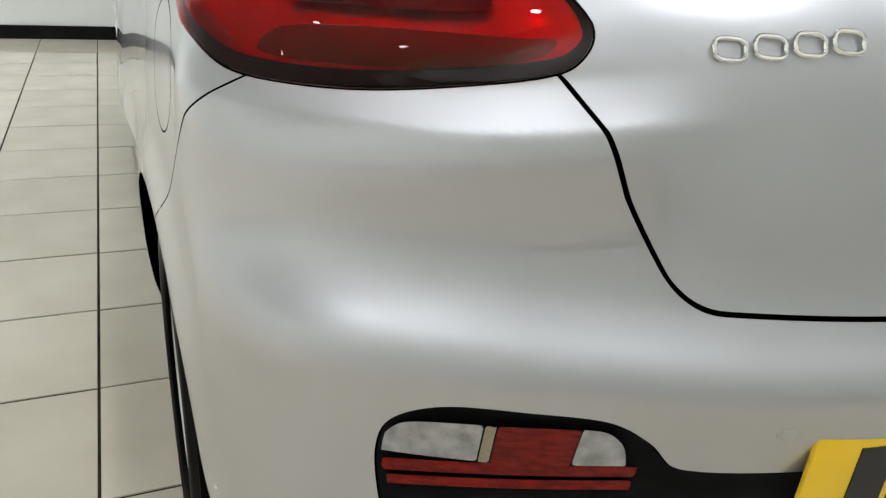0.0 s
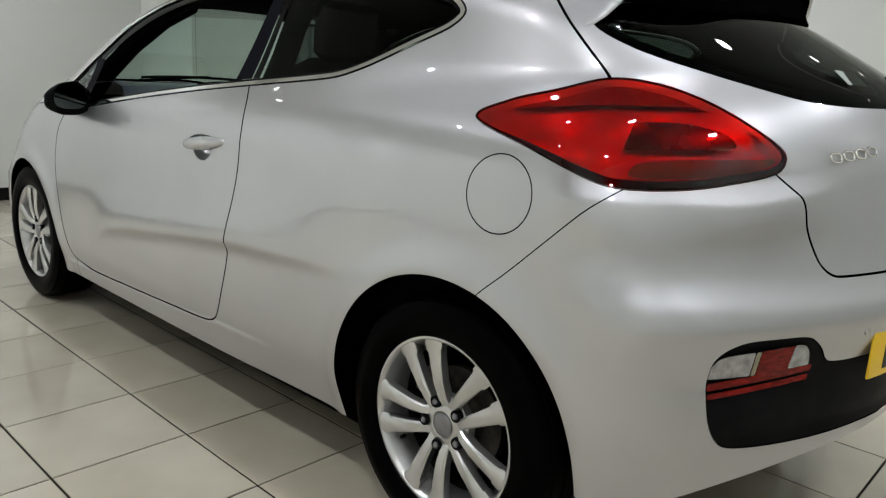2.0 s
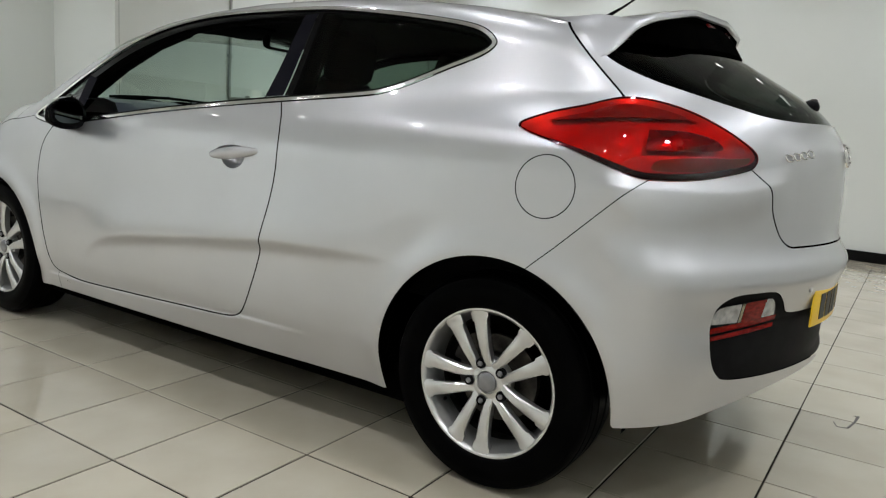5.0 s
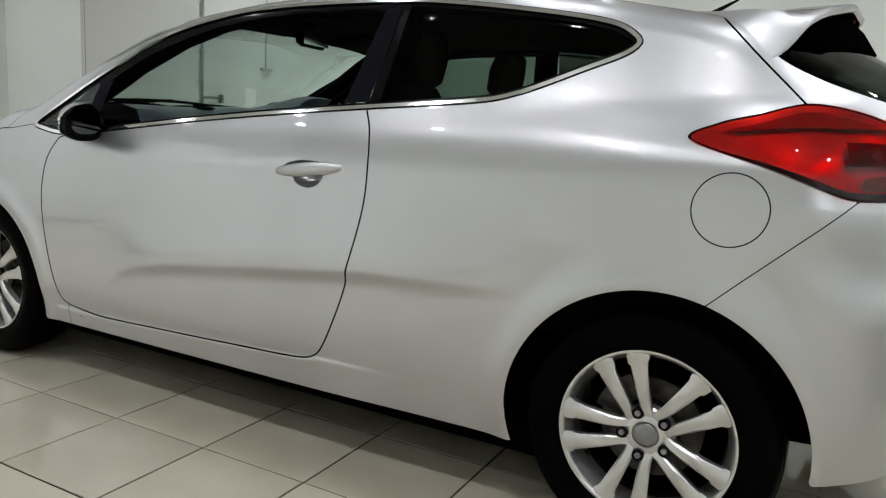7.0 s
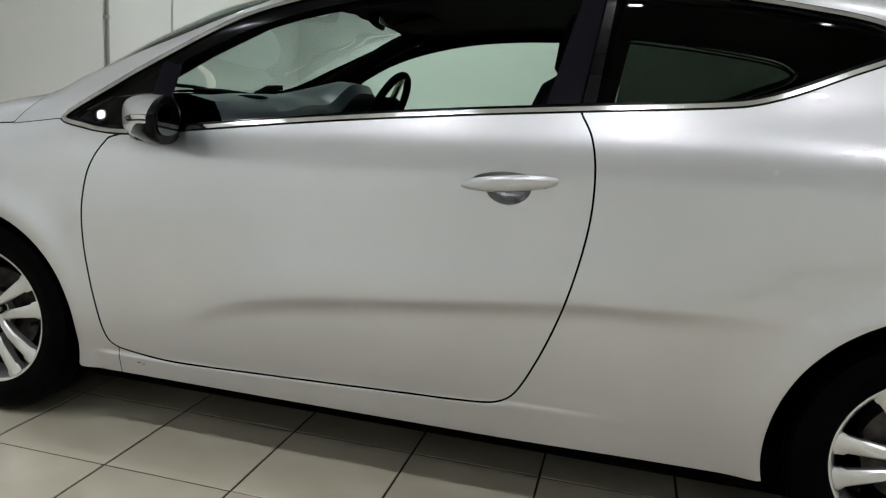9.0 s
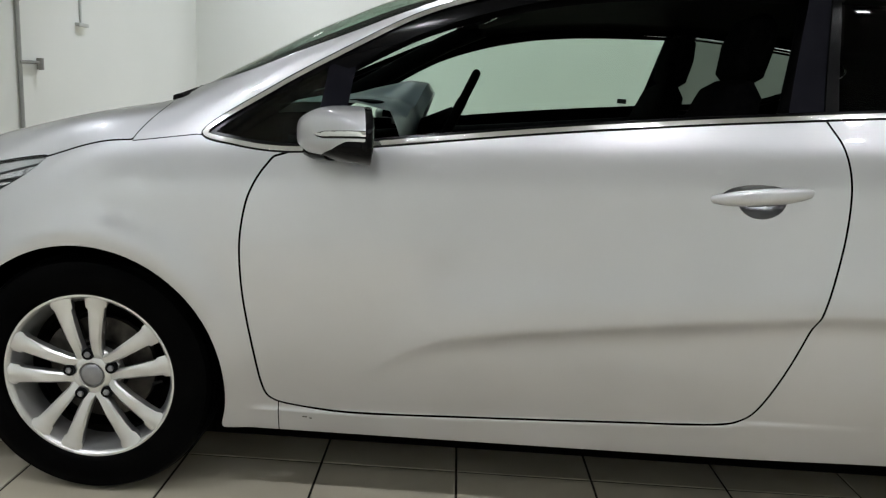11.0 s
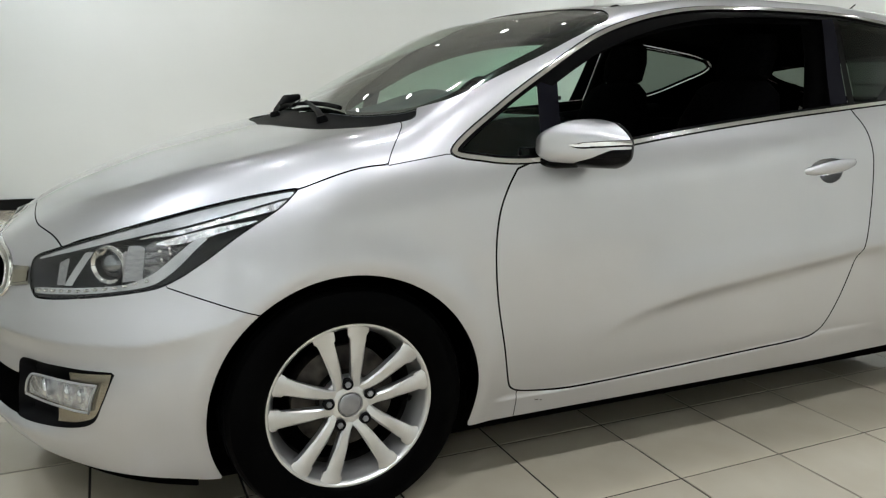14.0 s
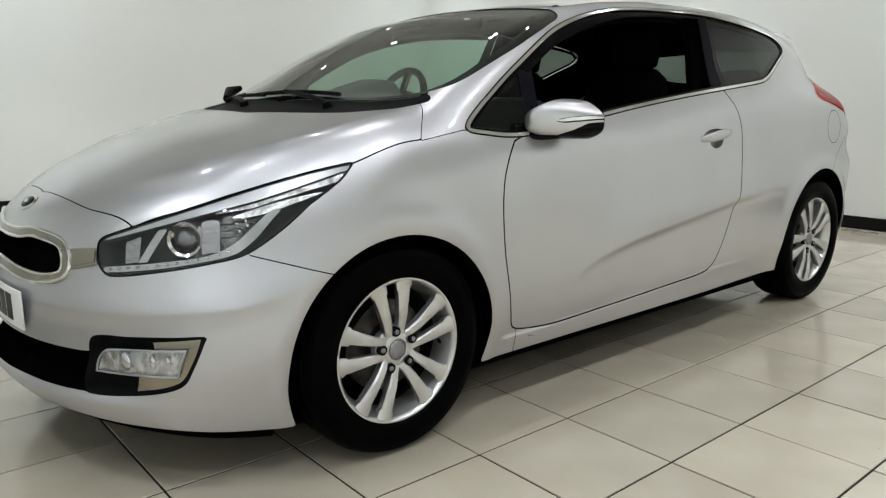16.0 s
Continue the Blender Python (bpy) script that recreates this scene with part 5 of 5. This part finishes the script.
def on_glass(xx, yy, lift):
    return (xx, yy, roof_z(xx, abs(yy)) + lift)


def wiper(root, tip, blade_a, blade_b):
    arm = part("wiper", tube([on_glass(*root, 0.002), on_glass(root[0] * 0.7 + tip[0] * 0.3, root[1] * 0.7 + tip[1] * 0.3, 0.016), on_glass(*tip, 0.018)], [0.011, 0.009, 0.006], 10), BLACK_PLASTIC, car, "black windscreen wiper")
    part("wiper_blade", tube([on_glass(blade_a[0] + (blade_b[0] - blade_a[0]) * q, blade_a[1] + (blade_b[1] - blade_a[1]) * q, 0.010) for q in np.linspace(0, 1, 9)], 0.007, 8), RUBBER, arm, "black rubber blade")
    part("wiper_cap", disc_ring(on_glass(*root, -0.004), (0.3, 0, 1), [(0.0, 0.018), (0.014, 0.016), (0.018, 0.006), (0.018, -0.02)], 16), BLACK_PLASTIC, arm, "black pivot cap")


wiper((2.585, 0.36), (2.535, -0.02), (2.525, 0.34), (2.535, -0.24))
wiper((2.60, -0.22), (2.535, -0.46), (2.545, -0.16), (2.50, -0.62))
part("cowl_end", tube([on_glass(2.50, -0.60, 0.01), on_glass(2.46, -0.655, 0.03), on_glass(2.40, -0.68, 0.02)], [0.018, 0.024, 0.012], 10), BLACK_PLASTIC, car, "black cowl corner")
rp = Vector((-0.606, 0.0, 1.143))
rear_arm = part("rear_wiper", tube([rp + Vector((0.01, 0, -0.008)), rp + Vector((-0.014, -0.012, 0.012)), rp + Vector((-0.016, -0.03, 0.018)), rp + Vector((0.0, -0.22, 0.045)), rp + Vector((0.025, -0.34, 0.055))], [0.028, 0.027, 0.024, 0.010, 0.006], 12), BLACK_PLASTIC, tailgate, "black rear wiper")
part("rear_wiper_cap", ball(rp + Vector((-0.018, -0.016, 0.017)), 0.027, (0.9, 1.0, 0.8)), BLACK_PLASTIC, rear_arm, "black pivot cover")
aerial = part("aerial", tube([(0.12, 0, 1.42), (0.02, 0, 1.475), (-0.09, 0, 1.545)], [0.010, 0.004, 0.003], 10), BLACK_PLASTIC, car, "short black roof aerial")

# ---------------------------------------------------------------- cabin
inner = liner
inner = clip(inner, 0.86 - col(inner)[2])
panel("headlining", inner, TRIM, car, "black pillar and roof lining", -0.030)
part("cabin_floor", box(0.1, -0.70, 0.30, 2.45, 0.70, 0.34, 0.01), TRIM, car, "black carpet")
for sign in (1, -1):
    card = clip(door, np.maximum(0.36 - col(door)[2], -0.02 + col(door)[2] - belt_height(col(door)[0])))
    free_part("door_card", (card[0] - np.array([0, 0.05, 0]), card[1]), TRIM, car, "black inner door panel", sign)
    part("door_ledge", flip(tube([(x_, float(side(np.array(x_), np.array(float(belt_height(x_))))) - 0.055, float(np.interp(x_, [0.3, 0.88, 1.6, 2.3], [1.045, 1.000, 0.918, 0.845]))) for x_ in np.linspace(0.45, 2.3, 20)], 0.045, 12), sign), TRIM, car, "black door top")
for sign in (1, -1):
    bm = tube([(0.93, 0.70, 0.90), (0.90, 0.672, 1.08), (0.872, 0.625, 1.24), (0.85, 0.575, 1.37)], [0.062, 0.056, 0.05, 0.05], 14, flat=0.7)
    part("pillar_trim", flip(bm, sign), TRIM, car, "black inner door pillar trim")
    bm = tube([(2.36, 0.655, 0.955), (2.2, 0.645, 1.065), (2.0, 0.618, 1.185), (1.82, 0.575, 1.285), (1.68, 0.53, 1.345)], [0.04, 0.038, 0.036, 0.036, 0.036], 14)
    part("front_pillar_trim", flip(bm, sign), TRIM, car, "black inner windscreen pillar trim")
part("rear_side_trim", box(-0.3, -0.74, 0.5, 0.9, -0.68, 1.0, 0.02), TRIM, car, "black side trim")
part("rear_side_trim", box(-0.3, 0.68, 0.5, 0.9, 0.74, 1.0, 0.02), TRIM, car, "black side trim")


def cushion(points, half, r, steps=18):
    """A padded slab that follows points in (x, z), `half` wide to each side with rounded edges."""
    bm = bmesh.new()
    pts = [Vector((p[0], 0, p[1])) for p in points]
    rings = []
    for i, p in enumerate(pts):
        d = (pts[min(i + 1, len(pts) - 1)] - pts[max(i - 1, 0)]).normalized()
        n = Vector((d.z, 0, -d.x))
        thick = points[i][2]
        wide = points[i][3] * half
        ring = []
        for k in range(steps):
            a = 2 * math.pi * k / steps
            c, s = math.cos(a), math.sin(a)
            ring.append(bm.verts.new(p + Vector((0, wide * math.copysign(abs(c) ** 0.55, c), 0)) + n * thick * math.copysign(abs(s) ** 0.7, s)))
        rings.append(ring)
    for p, q in zip(rings, rings[1:]):
        for k in range(steps):
            bm.faces.new((p[k], p[(k + 1) % steps], q[(k + 1) % steps], q[k]))
    bm.faces.new(rings[0][::-1])
    bm.faces.new(rings[-1])
    return bm


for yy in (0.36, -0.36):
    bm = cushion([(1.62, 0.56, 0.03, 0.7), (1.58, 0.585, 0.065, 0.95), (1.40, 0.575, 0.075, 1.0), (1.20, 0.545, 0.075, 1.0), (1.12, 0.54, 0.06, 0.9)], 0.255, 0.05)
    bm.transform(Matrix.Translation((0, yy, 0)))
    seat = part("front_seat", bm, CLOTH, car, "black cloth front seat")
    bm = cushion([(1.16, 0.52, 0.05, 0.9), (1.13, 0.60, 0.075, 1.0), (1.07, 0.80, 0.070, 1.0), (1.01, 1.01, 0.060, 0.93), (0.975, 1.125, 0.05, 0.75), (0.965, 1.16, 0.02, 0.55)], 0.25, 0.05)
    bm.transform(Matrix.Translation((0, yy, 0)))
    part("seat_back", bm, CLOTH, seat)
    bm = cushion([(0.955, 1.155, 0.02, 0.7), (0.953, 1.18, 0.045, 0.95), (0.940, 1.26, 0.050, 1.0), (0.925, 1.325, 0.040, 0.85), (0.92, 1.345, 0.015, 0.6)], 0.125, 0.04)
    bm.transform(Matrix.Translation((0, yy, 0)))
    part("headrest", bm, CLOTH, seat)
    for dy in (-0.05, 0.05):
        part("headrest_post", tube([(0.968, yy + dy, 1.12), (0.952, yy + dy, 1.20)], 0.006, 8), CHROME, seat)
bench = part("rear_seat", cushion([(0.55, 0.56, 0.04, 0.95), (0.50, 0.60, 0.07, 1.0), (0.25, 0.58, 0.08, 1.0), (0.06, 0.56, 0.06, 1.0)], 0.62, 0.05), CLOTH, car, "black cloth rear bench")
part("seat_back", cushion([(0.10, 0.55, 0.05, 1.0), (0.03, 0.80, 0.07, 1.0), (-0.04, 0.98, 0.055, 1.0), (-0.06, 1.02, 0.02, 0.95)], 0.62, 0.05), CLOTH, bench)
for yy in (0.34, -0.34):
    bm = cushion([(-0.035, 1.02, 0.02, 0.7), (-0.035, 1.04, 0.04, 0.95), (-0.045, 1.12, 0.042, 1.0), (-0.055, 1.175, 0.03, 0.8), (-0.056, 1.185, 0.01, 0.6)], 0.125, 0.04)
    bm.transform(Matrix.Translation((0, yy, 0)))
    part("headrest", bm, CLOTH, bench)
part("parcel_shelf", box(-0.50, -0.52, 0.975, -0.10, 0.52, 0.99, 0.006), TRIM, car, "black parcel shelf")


def dashboard():
    bm = bmesh.new()
    rows = []
    for yy in np.linspace(-0.70, 0.70, 57):
        hood = math.exp(-((yy + 0.36) / 0.20) ** 4)
        mid = math.exp(-((yy + 0.02) / 0.22) ** 4)
        bend = 0.14 * yy * yy
        line = [(2.46 - bend * 1.4, 0.97), (2.36 - bend * 1.2, 1.012), (2.22 - bend, 1.034 + 0.012 * mid), (2.08 - bend, 1.040 + 0.045 * hood + 0.012 * mid), (1.97 - bend * 0.6 - 0.02 * hood, 1.025 + 0.095 * hood + 0.02 * mid),
                (1.915 - 0.04 * hood, 0.998 + 0.115 * hood + 0.025 * mid), (1.90 - 0.045 * hood, 0.96 + 0.12 * hood), (1.90 + 0.03 * hood, 0.93 + 0.04 * hood), (1.90, 0.80), (1.92, 0.70), (1.98, 0.60), (2.10, 0.50)]
        rows.append([bm.verts.new((p[0], yy, p[1])) for p in line])
    for p, q in zip(rows, rows[1:]):
        for k in range(len(p) - 1):
            bm.faces.new((p[k], p[k + 1], q[k + 1], q[k]))
    bmesh.ops.subdivide_edges(bm, edges=bm.edges[:], cuts=1, use_grid_fill=True, smooth=0.4)
    return bm


dash = part("dashboard", dashboard(), DASH, car, "grey dashboard with a hooded instrument cluster")
dash.data.polygons.foreach_set("use_smooth", [True] * len(dash.data.polygons))
part("air_vent", ball((2.04, 0.27, 1.040), 0.055, (1.0, 0.7, 0.12)), TRIM, dash, "black windscreen vent")
part("centre_console", box(1.15, -0.11, 0.34, 1.95, 0.11, 0.62, 0.04), TRIM, car, "black centre console")
wheel_m = Matrix.Translation((1.77, -0.36, 1.0)) @ Matrix.Rotation(radians(66), 4, "Y")
bm = tube([(0.178 * math.cos(a), 0.178 * math.sin(a), 0) for a in np.linspace(0, 2 * math.pi, 48, endpoint=False)], 0.0165, 12, cyclic=True)
bm.transform(wheel_m)
steering = part("steering_wheel", bm, TRIM, car, "black three-spoke steering wheel")
bm = box(-0.075, -0.075, -0.02, 0.075, 0.075, 0.02, 0.018)
bm.transform(wheel_m)
part("hub", bm, TRIM, steering)
for a in (0.0, 90.0, 180.0):
    bm = box(0.05, -0.018, -0.01, 0.18, 0.018, 0.01, 0.006)
    bm.transform(wheel_m @ Matrix.Rotation(radians(a + 0), 4, "Z") @ Matrix.Rotation(radians(90), 4, "Z"))
    part("spoke", bm, SATIN, steering, "silver wheel spoke")
bm = tube([(1.77, -0.36, 1.0), (1.97, -0.36, 0.91)], 0.035, 12)
part("column", bm, TRIM, steering)
bm = cushion([(0, -0.036, 0.006, 0.85), (0.004, -0.024, 0.018, 0.98), (0.006, 0.0, 0.022, 1.0), (0.004, 0.024, 0.018, 0.98), (0, 0.036, 0.006, 0.85)], 0.118, 0.02)
bm.transform(Matrix.Translation((1.69, 0.0, 1.352)) @ Matrix.Rotation(radians(9), 4, "Z"))
rear_view = part("rear_view_mirror", bm, TRIM, car, "black rear-view mirror")
bm = box(-0.0215, -0.105, -0.028, -0.0190, 0.105, 0.028, 0.001)
bm.transform(Matrix.Translation((1.69, 0.0, 1.352)) @ Matrix.Rotation(radians(9), 4, "Z"))
part("mirror_glass", bm, BOWL, rear_view, "silvered glass")
part("stalk", tube([(1.705, 0, 1.365), (1.73, 0, 1.375)], 0.012, 10), TRIM, rear_view)
for yy in (0.36, -0.36):
    bm = box(-0.16, -0.19, -0.006, 0.0, 0.19, 0.006, 0.005)
    bm.transform(Matrix.Translation((1.70, yy, 1.345)) @ Matrix.Rotation(radians(14), 4, "Y"))
    part("sun_visor", bm, TRIM, car, "black sun visor")
sp, sn = on_tail(0.16, 1.17, -0.012)
lab = box(-0.075, -0.022, -0.0005, 0.075, 0.022, 0.0005)
lab.transform(Matrix.Translation((sp[0] + 0.01, 0.17, 1.165)) @ Matrix(((0, 0.75, -0.66), (-1, 0, 0), (0, 0.66, 0.75))).to_4x4())
part("window_sticker", lab, STICKER, tailgate, "pale sticker inside the rear window")
lab = box(1.02, -0.7655, 1.085, 1.06, -0.7645, 1.105)
part("glass_mark", lab, INK, car, "small printed glass mark")

# ---------------------------------------------------------------- the wall's pipe, its tap and the joint line


def wall_pipe():
    bm = tube([(4.535, -2.16, 0.45), (4.535, -2.16, 1.2), (4.535, -2.16, ROOM_H - 0.002)], 0.013, 12)
    ob = part("water_pipe", bm, PIPE, None, "")
    part("tap_arm", tube([(4.53, -2.15, 1.115), (4.525, -2.24, 1.12), (4.52, -2.36, 1.12)], 0.012, 10), GREY_PAINT, ob, "grey side pipe")
    part("tap_head", tube([(4.52, -2.365, 1.075), (4.52, -2.365, 1.15)], 0.022, 12), GREY_PAINT, ob, "grey tap head")
    for zz in (0.6, 1.5, 2.4):
        part("pipe_clip", box(4.528, -2.185, zz - 0.012, 4.552, -2.135, zz + 0.012, 0.003), PIPE, ob)
    return tagged(ob, "thin grey water pipe with a tap on the white wall", "pipe")


def wall_bracket():
    ob = part("wall_bracket", box(4.515, -3.03, 1.40, 4.551, -2.89, 1.425, 0.004), GREY_WASH, None)
    part("bracket_stem", tube([(4.54, -2.96, 1.425), (4.54, -2.96, ROOM_H - 0.002)], 0.008, 8), GREY_WASH, ob, "thin conduit above the bracket")
    return tagged(ob, "small pale bracket with a thin conduit on the wall", "bracket")


wall_bracket()
wall_pipe()
slab("wall_joint", 4.5488, -1.054, 0.10, 4.552, -1.050, ROOM_H, JOINT, "thin vertical joint in the painted wall", "wall joint")
part("scuff_mark", tube([(-0.80, -0.535, 0.001), (-0.815, -0.49, 0.001), (-0.85, -0.50, 0.001), (-0.868, -0.59, 0.001), (-0.874, -0.67, 0.001), (-0.858, -0.667, 0.001)], [0.002, 0.003, 0.005, 0.004, 0.006, 0.003], 6, flat=0.2), SCUFF, floor, "dark scuff on a tile")
# scuffs on the sill under the door's front corner and a few faint marks on the tiles
for sx, sz, w in ((2.10, 0.245, 0.006), (2.085, 0.242, 0.003)):
    sy = float(side(np.array(sx), np.array(sz))) + 0.0008
    part("sill_scuff", box(sx - w, sy - 0.0006, sz - 0.0014, sx + w, sy + 0.0006, sz + 0.0014, 0.0008), SCUFF, car, "dark scuff on the sill")
specks = random.Random(11)
for k in range(14):
    sx, sy = specks.uniform(-1.2, 4.2), specks.uniform(0.95, 2.3)
    part("floor_speck", ball((sx, sy, 0.0008), specks.uniform(0.0015, 0.004), (specks.uniform(0.6, 2.0), 1.0, 0.12)), SCUFF, floor)


# ---------------------------------------------------------------- floor tiles, each a piece of its own near the car
PITCH, TILE_X, TILE_Y = 0.395, 0.906, 0.991


def tile_mesh(w, d):
    bm = box(-w / 2, -d / 2, -0.012, w / 2, d / 2, 0.0)
    bmesh.ops.bevel(bm, geom=[e for e in bm.edges if all(v.co.z > -0.001 for v in e.verts)], offset=0.0016, segments=1, affect="EDGES")
    return bm


one = bpy.data.meshes.new("tile")
bm = tile_mesh(PITCH - 0.0065, PITCH - 0.0065)
bm.to_mesh(one)
bm.free()
one.materials.append(TILE)
rest = bmesh.new()
tiny = random.Random(4)
for i in range(math.ceil((ROOM_X0 - TILE_X) / PITCH) - 1, math.floor((ROOM_X1 - TILE_X) / PITCH) + 1):
    for j in range(math.ceil((ROOM_Y0 - TILE_Y) / PITCH) - 1, math.floor((ROOM_Y1 - TILE_Y) / PITCH) + 1):
        x0, x1 = max(TILE_X + i * PITCH, ROOM_X0), min(TILE_X + (i + 1) * PITCH, ROOM_X1)
        y0, y1 = max(TILE_Y + j * PITCH, ROOM_Y0), min(TILE_Y + (j + 1) * PITCH, ROOM_Y1)
        if x1 - x0 < 0.02 or y1 - y0 < 0.02:
            continue
        cx, cy = (x0 + x1) / 2, (y0 + y1) / 2
        whole = x1 - x0 > PITCH - 0.001 and y1 - y0 > PITCH - 0.001
        if whole and -1.9 < cx < 4.75 and -0.75 < cy < 3.3:
            ob = new("tile", one)
            ob.parent = floor
            ob.matrix_basis = pose(cx, cy, tiny.uniform(-0.0006, 0.0006), tiny.uniform(-0.05, 0.05), tiny.uniform(-0.05, 0.05), 0)
        else:
            add = box(x0 + 0.0025, y0 + 0.0025, -0.012, x1 - 0.0025, y1 - 0.0025, tiny.uniform(-0.0006, 0.0006))
            tmp = bpy.data.meshes.new("tmp")
            add.to_mesh(tmp)
            add.free()
            rest.from_mesh(tmp)
            bpy.data.meshes.remove(tmp)
tagged(part("far_tiles", rest, TILE, floor, "beige polished floor tiles", False), kind="stuff")
